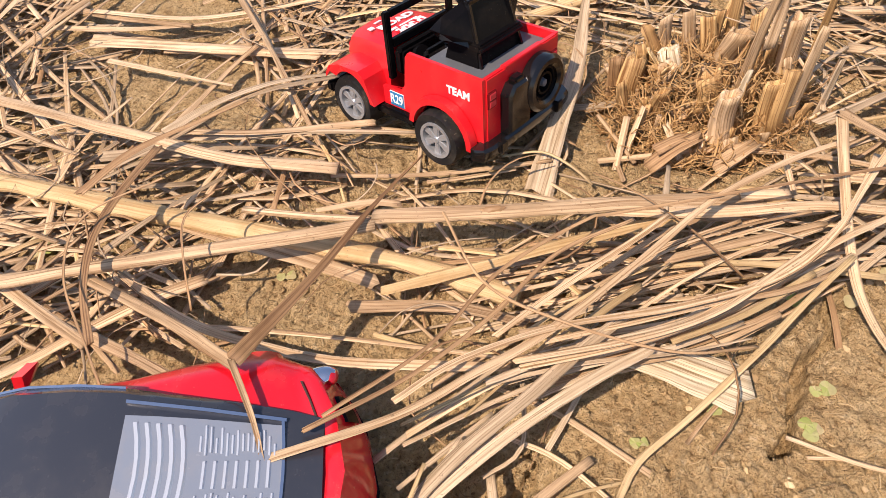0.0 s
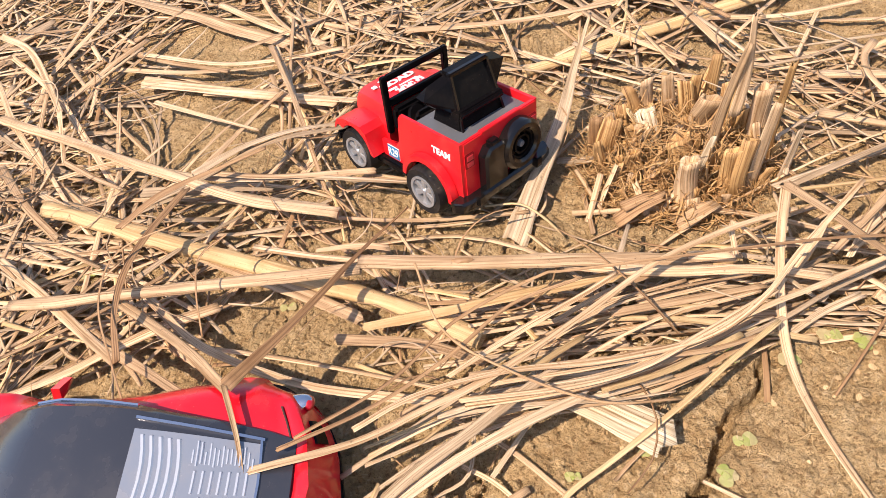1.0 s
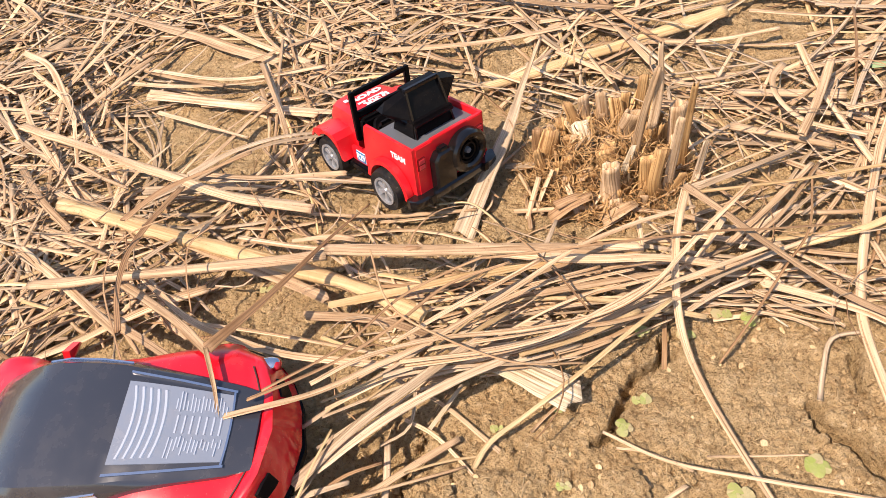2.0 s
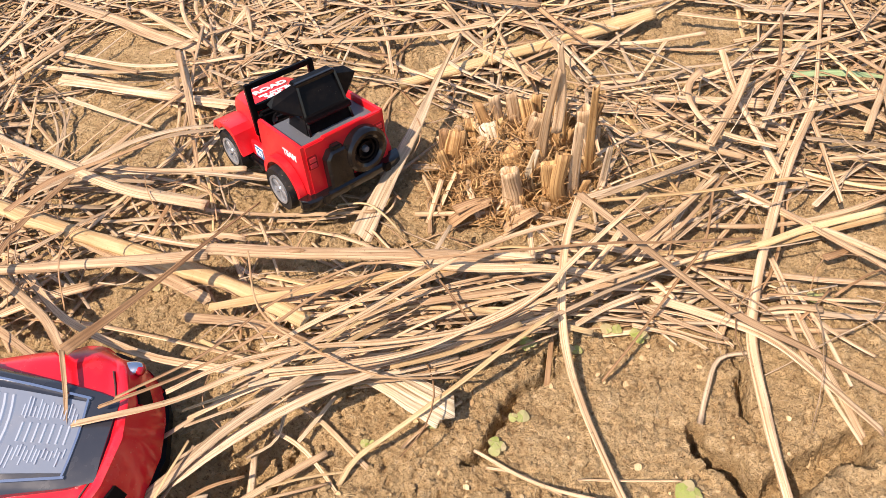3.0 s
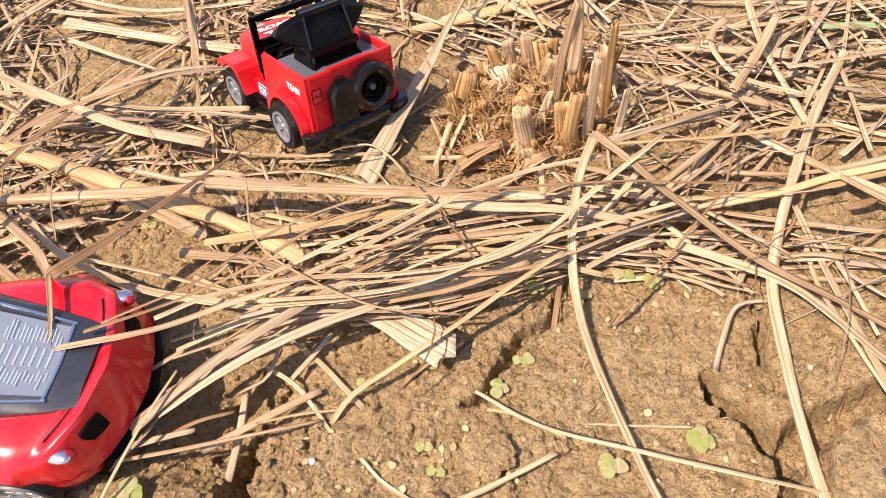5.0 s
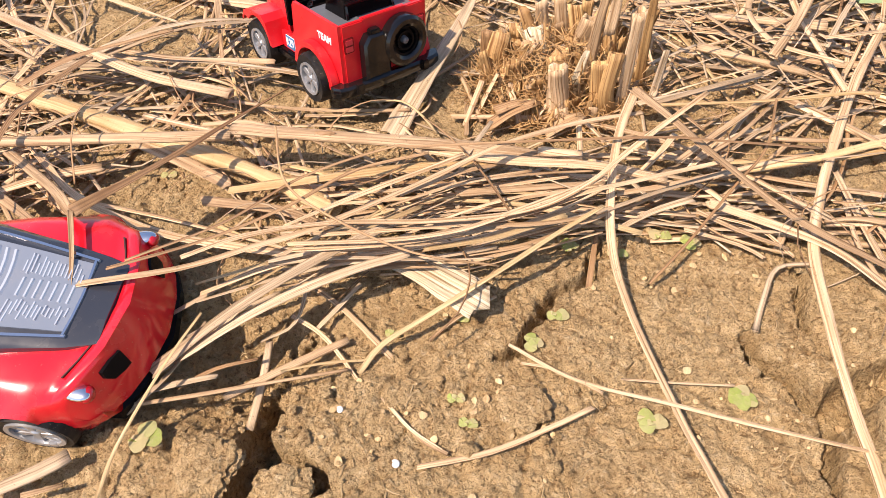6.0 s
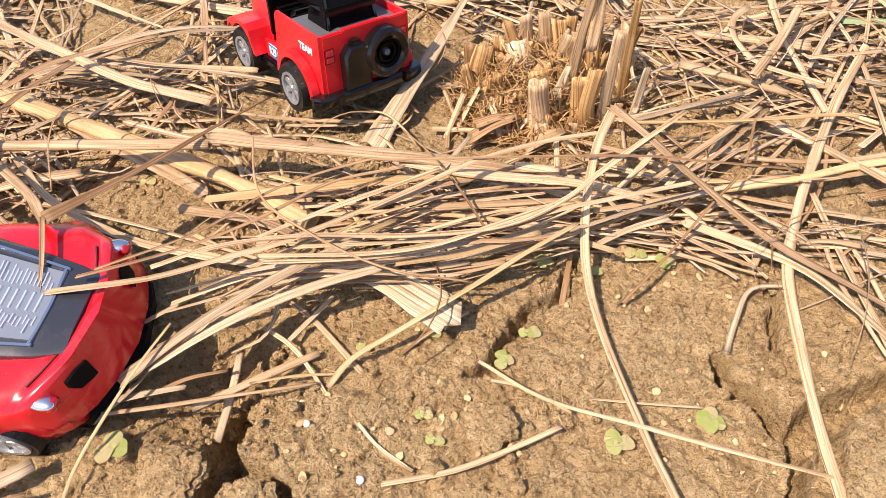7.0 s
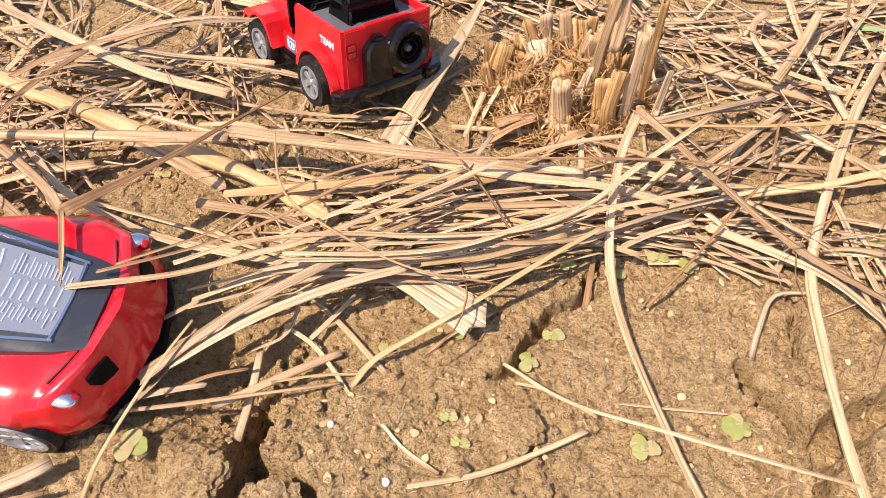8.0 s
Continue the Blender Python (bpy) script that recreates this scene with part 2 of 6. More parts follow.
crack(0.0125, 0.020, (-0.0058, 0.0745), (-0.0068, 0.0615), (-0.0047, 0.0535), (-0.0060, 0.0432), (-0.0053, 0.0307))
crack(0.0050, 0.012, (0.1090, 0.1497), (0.1085, 0.1333), (0.1015, 0.1273), (0.0872, 0.1103), (0.0793, 0.0935), (0.0762, 0.0885))
crack(0.0046, 0.012, (0.1817, 0.1470), (0.1825, 0.1290), (0.1850, 0.1150))
crack(0.0075, 0.017, (0.1635, 0.1130), (0.1648, 0.1040), (0.1755, 0.0922), (0.1843, 0.0818), (0.1823, 0.0540))
crack(0.0100, 0.017, (0.1852, 0.0818), (0.1952, 0.0940), (0.2062, 0.0990), (0.2293, 0.1130))
crack(0.0015, 0.004, (0.0483, 0.0643), (0.0452, 0.0550))
crack(0.0016, 0.004, (-0.0253, 0.0465), (-0.0227, 0.0305))
crack(0.004, 0.008, (-0.0058, 0.0745), (-0.0030, 0.0872), (0.0040, 0.1003))
crack(0.0095, 0.016, (-0.0060, 0.0535), (0.0112, 0.0455), (0.0280, 0.0375))


def flake(p, scale):
    """A random level for each crusty flake, with a soft step between neighbours."""
    near, spots = noise.voronoi(p * scale)
    level = noise.cell(spots[0] * 53.0) - noise.cell(spots[1] * 53.0)
    return 0.5 * level * min(1.0, (near[1] - near[0]) / 0.22)


def ease(v):
    v = min(1.0, max(0.0, v))
    return v * v * (3 - 2 * v)


def ground_height(x, y):
    """Height of the soil at a place: swells, crumbs, hollows and drying cracks."""
    p = Vector((x, y, 0.0))
    far = max(0.0, math.hypot(x - 0.05, y - 0.15) - 0.25)
    z = 0.003 * noise.noise(p * 9.0) + 0.0016 * noise.noise(p * 31.0 + Vector((3, 1, 7)))
    z += 0.0011 * noise.noise(p * 95.0) + 0.0010 * noise.noise(p * 240.0) + 0.0008 * noise.noise(p * 520.0)
    if far == 0.0:
        bent = p + Vector((noise.noise(p * 90.0), noise.noise(p * 90.0 + Vector((6, 2, 1))), 0)) * 0.006
        patch = ease(noise.noise(p * 24.0 + Vector((5, 9, 3))) * 2.0 + 0.6)
        z += patch * 0.0017 * flake(bent, 75.0) + 0.0010 * flake(bent, 210.0)
    ridge = abs(noise.noise(p * 45.0 + Vector((2, 8, 1))))
    z -= 0.0016 * max(0.0, 1 - ridge / 0.09)
    lump = noise.noise(p * 60.0 + Vector((11, 5, 2)))
    rough = min(1.0, max(0.0, (y - 0.13) / 0.05) + max(0.0, (-x) / 0.05))
    z += rough * 0.003 * max(0.0, lump)
    z += min(1.0, far / 3.0) * 0.03 * noise.noise(p * 0.8) + min(1.0, far / 30.0) * 0.5 * noise.noise(p * 0.02)
    z -= 0.008 * math.exp(-(((x + 0.075) / 0.045) ** 2 + ((y - 0.045) / 0.035) ** 2))
    z -= 0.022 * math.exp(-(((x + 0.022) / 0.026) ** 2 + ((y - 0.086) / 0.023) ** 2))
    ragged = 0.004 * noise.noise(p * 70.0) + 0.002 * noise.noise(p * 210.0)
    # the raised clay blocks beside the wide cracks
    blocks = math.exp(-20.0 * far)
    z += 0.0085 * blocks * ease((x - 0.194 - 0.15 * max(0.0, y - 0.075) + ragged) / 0.004) * ease((0.096 + 0.25 * (x - 0.20) - y + ragged) / 0.005)
    z += 0.0035 * blocks * ease((x - 0.001 + ragged) / 0.005) * ease((0.082 - y + ragged) / 0.008) * ease((0.075 - x) / 0.05)
    z += 0.0030 * blocks * ease((-0.012 - x + ragged) / 0.005) * ease((0.058 - y + ragged) / 0.006)
    if -0.06 < x < 0.26 and 0.0 < y < 0.18:
        wob = Vector((noise.noise(p * 70.0), noise.noise(p * 70.0 + Vector((9, 9, 9))))) * 0.004
        q = Vector((x, y)) + wob + Vector((noise.noise(p * 260.0), noise.noise(p * 260.0 + Vector((4, 4, 4))))) * 0.0016
        for width, depth, line in CRACKS:
            best, along = 9.0, 0.0
            for i, (a, b) in enumerate(zip(line, line[1:])):
                d = b - a
                f = min(1.0, max(0.0, (q - a).dot(d) / d.length_squared))
                gap = (q - a - d * f).length
                if gap < best:
                    best, along = gap, i + f
            ends = min(1.0, 0.25 + 2.0 * min(along, len(line) - 1 - along))
            half = width * 0.5 * ends
            if best < half * 2.2:
                s = min(1.0, max(0.0, (best - half * 0.65) / (half * 0.5)))
                z -= depth * ends * (1.0 - s * s * (3 - 2 * s))
    return z


def axis(near0, near1, step, mid0, mid1):
    """Coordinates that lie close together where the camera looks, and reach to the horizon."""
    line = list(np.arange(near0, near1, step))
    for sign, start, stop in ((1, near1, mid1), (-1, near0 - step, mid0)):
        at, gap = start, step
        side = []
        while abs(at) < 400:
            side.append(at)
            gap = min(gap * 1.03, 0.006) if (at < stop if sign > 0 else at > stop) else gap * 1.35
            at += sign * gap
        line = line + side if sign > 0 else side[::-1] + line
    return line


def build_ground():
    xs, ys = axis(-0.06, 0.25, 0.00085, -0.5, 0.5), axis(0.02, 0.17, 0.00085, -0.05, 0.7)
    verts = [(x, y, ground_height(x, y)) for y in ys for x in xs]
    w = len(xs)
    faces = [(j * w + i, j * w + i + 1, (j + 1) * w + i + 1, (j + 1) * w + i) for j in range(len(ys) - 1) for i in range(w - 1)]
    ob = mesh_object("ground", verts, faces, SOIL)
    tagged(ob, "dry cracked tan-brown field soil with crumbs and roots", "ground", kind="structure")


build_ground()


# ---- straw ----
def glide(points, gap=0.004):
    """Points along a smooth line through the given ones."""
    ps = [Vector(p) for p in points]
    ps = [ps[0] * 2 - ps[1]] + ps + [ps[-1] * 2 - ps[-2]]
    out = []
    for a, b, c, d in zip(ps, ps[1:], ps[2:], ps[3:]):
        k = max(2, int((c - b).length / gap))
        for i in range(k):
            t = i / k
            out.append(0.5 * (2 * b + (c - a) * t + (2 * a - 5 * b + 4 * c - d) * t * t + (3 * b - a - 3 * c + d) * t ** 3))
    return out + [ps[-2]]


def strip(points, width, kind, rng, gap=0.004, taper=(1.0, 1.0), coarse=False, ragged=False):
    """Vertices, faces and UVs of one stem (hollow, with nodes) or one leaf (cupped, ribbed, split at its ends)."""
    line = glide(points, gap)
    verts, faces, uvs = [], [], []
    sides = 10 if kind == "stem" and not coarse else (6 if kind == "stem" else 10)
    if coarse and kind == "leaf":
        sides = 6
    phase, twist = rng.uniform(0, 9), rng.uniform(-0.3, 0.3)
    node_at, node_gap = rng.uniform(0.01, 0.05), rng.uniform(0.05, 0.09)
    run, n = 0.0, len(line)
    cup, thick = rng.uniform(0.08, 0.2), max(0.00035, min(0.0008, width * 0.09))
    flat = rng.uniform(0.32, 0.7)
    seed = Vector((phase * 7, phase * 3, phase))
    for i, p in enumerate(line):
        t = (line[min(n - 1, i + 1)] - line[max(0, i - 1)]).normalized()
        up = Vector((0, 0, 1)) if abs(t.z) < 0.85 else Vector((0.3, -1, 0))
        side = t.cross(up).normalized()
        high = side.cross(t)
        if i:
            run += (p - line[i - 1]).length
        f = i / (n - 1)
        grow = taper[0] + (taper[1] - taper[0]) * f
        ang = twist * (f - 0.5) * 2 + 0.25 * noise.noise(seed + Vector((run * 25, 0, 0)))
        side, high = side * math.cos(ang) + high * math.sin(ang), high * math.cos(ang) - side * math.sin(ang)
        half = 0.5 * width * grow * (1 + 0.2 * noise.noise(seed + Vector((run * 45, 5, 0))))
        wander = side * (0.12 * width * noise.noise(seed + Vector((run * 18, 1, 4))))
        if kind == "stem":
            bulge = 1 + (0.02 if ragged else 0.16) * math.exp(-((((run - node_at) % node_gap) - node_gap * 0.5) / 0.0018) ** 2)
            for j in range(sides):
                a = 2 * math.pi * j / sides
                dent = 1 + (0.2 if ragged else 0.06) * noise.noise(seed + Vector((math.cos(a), math.sin(a), run * 40)))
                verts.append(p + wander + (side * math.cos(a) + high * math.sin(a) * flat) * (half * bulge * dent))
                uvs.append((half * a, run))
        else:
            k = sides // 2
            for j in range(sides):
                top = j < k
                u = (j / (k - 1) if top else (sides - 1 - j) / (k - 1)) * 2 - 1
                lift = cup * width * (u * u - 0.4) * (0.6 + 0.8 * noise.noise(seed + Vector((run * 14, 2, 2))))
                lift += 0.05 * width * noise.noise(seed + Vector((u * 4, run * 30, 3)))
                rim = thick * (0.5 if abs(u) < 0.99 else 0.15)
                edge = 1 + (0.09 * noise.noise(seed + Vector((u * 3, run * 130, 8))) if abs(u) > 0.9 else 0.0)
                verts.append(p + wander + side * (u * half * edge) + high * (lift + (rim if top else -rim)))
                uvs.append((u * half, run))
        if ragged and i == n - 1 and kind == "stem":
            for j in range(sides):
                v = len(verts) - sides + j
                verts[v] = verts[v] + t * (width * 0.3 * noise.noise(seed + Vector((j * 1.1, 0, 9))))
        if i in (0, n - 1) and kind == "leaf" and not coarse:
            for j in range(sides):
                v = len(verts) - sides + j
                verts[v] = verts[v] + t * (width * 0.5 * noise.noise(seed + Vector((j * 1.7 if j < sides // 2 else (sides - 1 - j) * 1.7, i, 6))))
    for i in range(n - 1):
        for j in range(sides):
            faces.append((i * sides + j, i * sides + (j + 1) % sides, (i + 1) * sides + (j + 1) % sides, (i + 1) * sides + j))
    for end, inward in ((0, 1), (n - 1, -1)):
        ring = [end * sides + j for j in range(sides)]
        if kind == "stem" and not coarse:
            centre = line[end]
            t = (line[min(n - 1, end + 1)] - line[max(0, end - 1)]).normalized() * inward
            base = len(verts)
            for v in ring:
                verts.append(centre + (verts[v] - centre) * 0.72)
                uvs.append(uvs[v])
            for v in ring:
                verts.append(centre + (verts[v] - centre) * 0.66 + t * min(0.004, width))
                uvs.append(uvs[v])
            for j in range(sides):
                k = (j + 1) % sides
                faces.append((ring[j], ring[k], base + k, base + j))
                faces.append((base + j, base + k, base + sides + k, base + sides + j))
            faces.append(tuple(base + sides + j for j in range(sides)))
        else:
            faces.append(tuple(ring if end else ring[::-1]))
    return verts, faces, uvs


STRAW_RNG = random.Random(11)
WORDS = {"pale": "pale dry", "gold": "golden yellow dry", "grey": "weathered greyish", "brown": "brown withered", "olive": "thin olive-brown", "cream": "cream-white papery", "green": "faded green"}
SHAPES = {"stem": "straw stalk", "leaf": "flat straw blade"}


def straw(kind, tone, width, *points):
    """One loose straw lying in the litter."""
    taper = (1.0, 1.0) if kind == "stem" else (STRAW_RNG.uniform(0.8, 1.1), STRAW_RNG.uniform(0.55, 1.0))
    if kind == "point":
        kind, taper = "leaf", (1.25, 0.12)
    v, f, u = strip(points, width, kind, STRAW_RNG, 0.0035, taper)
    ob = mesh_object("straw", v, f, STRAW[tone], uvs=u)
    return tagged(ob, f"{WORDS[tone]} {SHAPES[kind]} lying on the field", "straw", "loose straw")


straw("stem", "pale", 0.0060, (-0.2032, 0.1613, 0.024), (-0.1757, 0.1630, 0.024), (-0.1415, 0.1655, 0.025), (-0.0830, 0.1690, 0.027), (-0.0447, 0.1720, 0.028))
knotted = straw("stem", "pale", 0.0067, (-0.0457, 0.1745, 0.029), (-0.0013, 0.1720, 0.029), (0.0465, 0.1752, 0.024), (0.0925, 0.1763, 0.018))
straw("stem", "gold", 0.0088, (-0.2220, 0.2265, 0.014), (-0.1610, 0.2062, 0.014), (-0.1000, 0.1872, 0.013), (-0.0338, 0.1643, 0.012), (0.0033, 0.1482, 0.010))
straw("leaf", "pale", 0.0071, (-0.2150, 0.2303, 0.012), (-0.1467, 0.2020, 0.012), (-0.0905, 0.1780, 0.012), (-0.0470, 0.1578, 0.012))
straw("leaf", "pale", 0.0059, (-0.0563, 0.1497, 0.010), (-0.0187, 0.1460, 0.011), (0.0053, 0.1375, 0.011))
straw("point", "brown", 0.0044, (-0.0813, 0.1138, 0.042), (-0.0648, 0.1408, 0.037), (-0.0457, 0.1772, 0.031), (-0.0280, 0.2027, 0.029))
straw("leaf", "pale", 0.0023, (-0.0823, 0.1138, 0.042), (-0.0737, 0.0958, 0.039), (-0.0703, 0.0848, 0.036))
straw("leaf", "pale", 0.0037, (-0.0703, 0.0857, 0.036), (-0.0340, 0.0960, 0.036), (-0.0118, 0.1080, 0.035), (0.0045, 0.1170, 0.034), (0.0220, 0.1290, 0.034), (0.0455, 0.1475, 0.033), (0.0695, 0.1663, 0.033), (0.0963, 0.1800, 0.033), (0.1240, 0.1907, 0.031))
straw("leaf", "grey", 0.0051, (-0.0447, 0.0685, 0.010), (-0.0200, 0.0885, 0.020), (0.0015, 0.1020, 0.028), (0.0198, 0.1163, 0.030), (0.0333, 0.1263, 0.030))
straw("leaf", "grey", 0.0056, (-0.0350, 0.0745, 0.012), (-0.0077, 0.0925, 0.020), (0.0210, 0.1080, 0.024), (0.0425, 0.1182, 0.024))
straw("leaf", "pale", 0.0026, (-0.0350, 0.0998, 0.037), (-0.0158, 0.1120, 0.036), (0.0147, 0.1222, 0.034), (0.0495, 0.1265, 0.033), (0.0825, 0.1358, 0.031), (0.1035, 0.1507, 0.031), (0.1195, 0.1693, 0.032), (0.1487, 0.2007, 0.034))
straw("leaf", "pale", 0.0024, (-0.0005, 0.1120, 0.033), (0.0340, 0.1165, 0.033), (0.0595, 0.1240, 0.032), (0.0825, 0.1378, 0.031), (0.1095, 0.1552, 0.030))
straw("leaf", "pale", 0.0029, (0.0015, 0.1110, 0.031), (0.0300, 0.1155, 0.031), (0.0525, 0.1225, 0.030), (0.0785, 0.1365, 0.029), (0.1035, 0.1485, 0.029), (0.1245, 0.1583, 0.027), (0.1585, 0.1760, 0.022))
straw("leaf", "pale", 0.0023, (0.0018, 0.1225, 0.031), (0.0445, 0.1283, 0.030), (0.0825, 0.1335, 0.026), (0.1075, 0.1432, 0.022))
straw("leaf", "pale", 0.0022, (0.0097, 0.1197, 0.030), (0.0455, 0.1255, 0.030), (0.0745, 0.1325, 0.029), (0.0995, 0.1455, 0.028))
straw("leaf", "gold", 0.0051, (-0.0442, 0.1530, 0.014), (-0.0097, 0.1570, 0.018), (0.0285, 0.1643, 0.020), (0.0675, 0.1713, 0.020), (0.1005, 0.1763, 0.018))
straw("stem", "pale", 0.0045, (0.0365, 0.1743, 0.022), (0.0775, 0.1703, 0.022), (0.1085, 0.1710, 0.020), (0.1345, 0.1693, 0.016))
straw("stem", "brown", 0.0010, (-0.0195, 0.1648, 0.040), (-0.0077, 0.1375, 0.038), (0.0137, 0.1225, 0.037), (0.0452, 0.1113, 0.034), (0.0735, 0.1185, 0.020))
straw("leaf", "brown", 0.0016, (-0.0548, 0.0968, 0.037), (-0.0248, 0.1168, 0.037), (-0.0027, 0.1420, 0.036), (0.0265, 0.1605, 0.035), (0.0415, 0.1638, 0.034), (0.1245, 0.1732, 0.034), (0.1535, 0.1772, 0.030), (0.1940, 0.1905, 0.016))
straw("leaf", "brown", 0.0019, (-0.0600, 0.0927, 0.037), (-0.0300, 0.1077, 0.037), (-0.0053, 0.1275, 0.035), (0.0163, 0.1490, 0.034), (0.0425, 0.1610, 0.033))
straw("leaf", "pale", 0.0026, (-0.0053, 0.1225, 0.030), (0.0182, 0.1393, 0.030), (0.0425, 0.1550, 0.030), (0.0555, 0.1648, 0.029))
straw("leaf", "grey", 0.0027, (0.0495, 0.1583, 0.014), (0.0565, 0.1502, 0.008), (0.0655, 0.1383, 0.002))
straw("leaf", "pale", 0.0031, (0.0525, 0.1542, 0.018), (0.0855, 0.1608, 0.017), (0.1105, 0.1660, 0.016))
straw("stem", "pale", 0.0022, (0.0665, 0.1532, 0.015), (0.0905, 0.1590, 0.016), (0.1085, 0.1640, 0.016))
straw("leaf", "pale", 0.0027, (0.0635, 0.1603, 0.016), (0.0965, 0.1675, 0.017))
straw("stem", "pale", 0.0051, (0.0835, 0.1780, 0.020), (0.1015, 0.1783, 0.018))
straw("stem", "olive", 0.0022, (0.0272, 0.0805, 0.001), (0.0343, 0.0902, 0.006), (0.0505, 0.1005, 0.012), (0.0735, 0.1172, 0.018), (0.0935, 0.1335, 0.022), (0.1095, 0.1455, 0.025))
straw("leaf", "pale", 0.0036, (0.1207, 0.1992, 0.036), (0.1145, 0.1763, 0.033), (0.1125, 0.1560, 0.022), (0.1145, 0.1370, 0.010), (0.1215, 0.1133, 0.005), (0.1360, 0.0760, 0.004), (0.1432, 0.0600, 0.004), (0.1512, 0.0430, 0.004))
straw("leaf", "pale", 0.0046, (0.1197, 0.1983, 0.037), (0.1350, 0.1863, 0.032), (0.1515, 0.1723, 0.026), (0.1805, 0.1540, 0.014), (0.2077, 0.1408, 0.008), (0.2328, 0.1253, 0.005))
straw("leaf", "pale", 0.0045, (0.1500, 0.1620, 0.012), (0.1765, 0.1537, 0.009), (0.1975, 0.1430, 0.007), (0.2228, 0.1150, 0.005), (0.2273, 0.1098, 0.004))
straw("stem", "pale", 0.0042, (0.2375, 0.2800, 0.012), (0.2170, 0.2370, 0.012), (0.2000, 0.1930, 0.011), (0.1915, 0.1655, 0.009), (0.1877, 0.1450, 0.006), (0.1883, 0.1110, 0.005), (0.1903, 0.0820, 0.004), (0.1923, 0.0660, 0.004), (0.1938, 0.0490, 0.004))
straw("stem", "gold", 0.0037, (0.1655, 0.1820, 0.010), (0.1950, 0.1892, 0.012), (0.2198, 0.2010, 0.010), (0.2542, 0.2130, 0.008))
straw("stem", "pale", 0.0041, (0.1920, 0.2238, 0.010), (0.2167, 0.2062, 0.009), (0.2372, 0.1958, 0.007), (0.2605, 0.1803, 0.006))
straw("stem", "pale", 0.0026, (0.1925, 0.1588, 0.008), (0.2037, 0.1610, 0.008), (0.2167, 0.1600, 0.008))
straw("leaf", "pale", 0.0031, (0.2015, 0.1863, 0.008), (0.2077, 0.1570, 0.006), (0.2152, 0.1260, 0.005), (0.2203, 0.1080, 0.003))
straw("stem", "gold", 0.0086, (0.0205, 0.3112, 0.008), (0.0708, 0.3305, 0.008), (0.1125, 0.3462, 0.008), (0.1680, 0.3698, 0.008))
straw("leaf", "pale", 0.0050, (0.0323, 0.3808, 0.008), (0.0688, 0.3440, 0.008), (0.1072, 0.3108, 0.006))
straw("leaf", "grey", 0.0041, (0.1247, 0.2167, 0.014), (0.1600, 0.2318, 0.012), (0.1800, 0.2427, 0.011), (0.1962, 0.2572, 0.010))
straw("stem", "pale", 0.0029, (0.1395, 0.1832, 0.012), (0.1530, 0.1960, 0.014), (0.1685, 0.2112, 0.015), (0.1850, 0.2298, 0.014))
straw("stem", "brown", 0.0011, (0.1783, 0.2100, 0.024), (0.1715, 0.1830, 0.022), (0.1588, 0.1653, 0.018), (0.1435, 0.1452, 0.010), (0.1285, 0.1270, 0.004))
straw("leaf", "pale", 0.0026, (0.1390, 0.1958, 0.016), (0.1315, 0.1843, 0.014), (0.1205, 0.1713, 0.010))
straw("stem", "pale", 0.0025, (0.1155, 0.1623, 0.014), (0.1385, 0.1703, 0.013), (0.1645, 0.1810, 0.012), (0.1930, 0.1920, 0.012))
straw("leaf", "pale", 0.0024, (0.1460, 0.1590, 0.010), (0.1615, 0.1520, 0.008), (0.1797, 0.1467, 0.005))
straw("leaf", "grey", 0.0031, (0.1170, 0.1492, 0.008), (0.1300, 0.1573, 0.010), (0.1457, 0.1645, 0.011))
straw("leaf", "pale", 0.0043, (0.0990, 0.3513, 0.018), (0.1197, 0.3170, 0.012))
straw("stem", "pale", 0.0032, (0.1192, 0.3440, 0.008), (0.1573, 0.3408, 0.008), (0.1945, 0.3460, 0.009))
straw("leaf", "pale", 0.0055, (-0.2298, 0.1927, 0.016), (-0.2023, 0.1752, 0.018), (-0.1715, 0.1535, 0.020), (-0.1432, 0.1345, 0.022))
straw("leaf", "pale", 0.0042, (-0.1432, 0.1373, 0.022), (-0.1227, 0.1270, 0.020), (-0.1113, 0.1212, 0.016))
straw("leaf", "pale", 0.0051, (-0.1522, 0.1633, 0.020), (-0.1163, 0.1408, 0.024), (-0.0813, 0.1128, 0.041))
straw("leaf", "pale", 0.0041, (-0.1440, 0.1690, 0.014), (-0.1185, 0.1487, 0.014), (-0.0932, 0.1368, 0.014), (-0.0602, 0.1260, 0.015), (-0.0280, 0.1200, 0.018), (-0.0010, 0.1170, 0.020))
straw("leaf", "brown", 0.0041, (-0.1350, 0.2198, 0.030), (-0.1415, 0.1918, 0.034), (-0.1457, 0.1715, 0.034), (-0.1442, 0.1510, 0.032), (-0.1395, 0.1318, 0.026))
straw("leaf", "pale", 0.0059, (-0.2010, 0.1247, 0.008), (-0.1750, 0.1348, 0.010), (-0.1542, 0.1457, 0.012), (-0.1315, 0.1578, 0.012), (-0.1135, 0.1680, 0.008))
straw("stem", "pale", 0.0019, (-0.2048, 0.1413, 0.014), (-0.1703, 0.1580, 0.016), (-0.1385, 0.1820, 0.016))
straw("stem", "brown", 0.0009, (-0.1222, 0.1918, 0.040), (-0.1475, 0.1763, 0.040), (-0.1482, 0.1522, 0.038), (-0.1348, 0.1268, 0.034), (-0.1288, 0.1128, 0.026))
straw("stem", "brown", 0.0009, (-0.1010, 0.1830, 0.040), (-0.1095, 0.1718, 0.040), (-0.1085, 0.1575, 0.036), (-0.1098, 0.1462, 0.020))
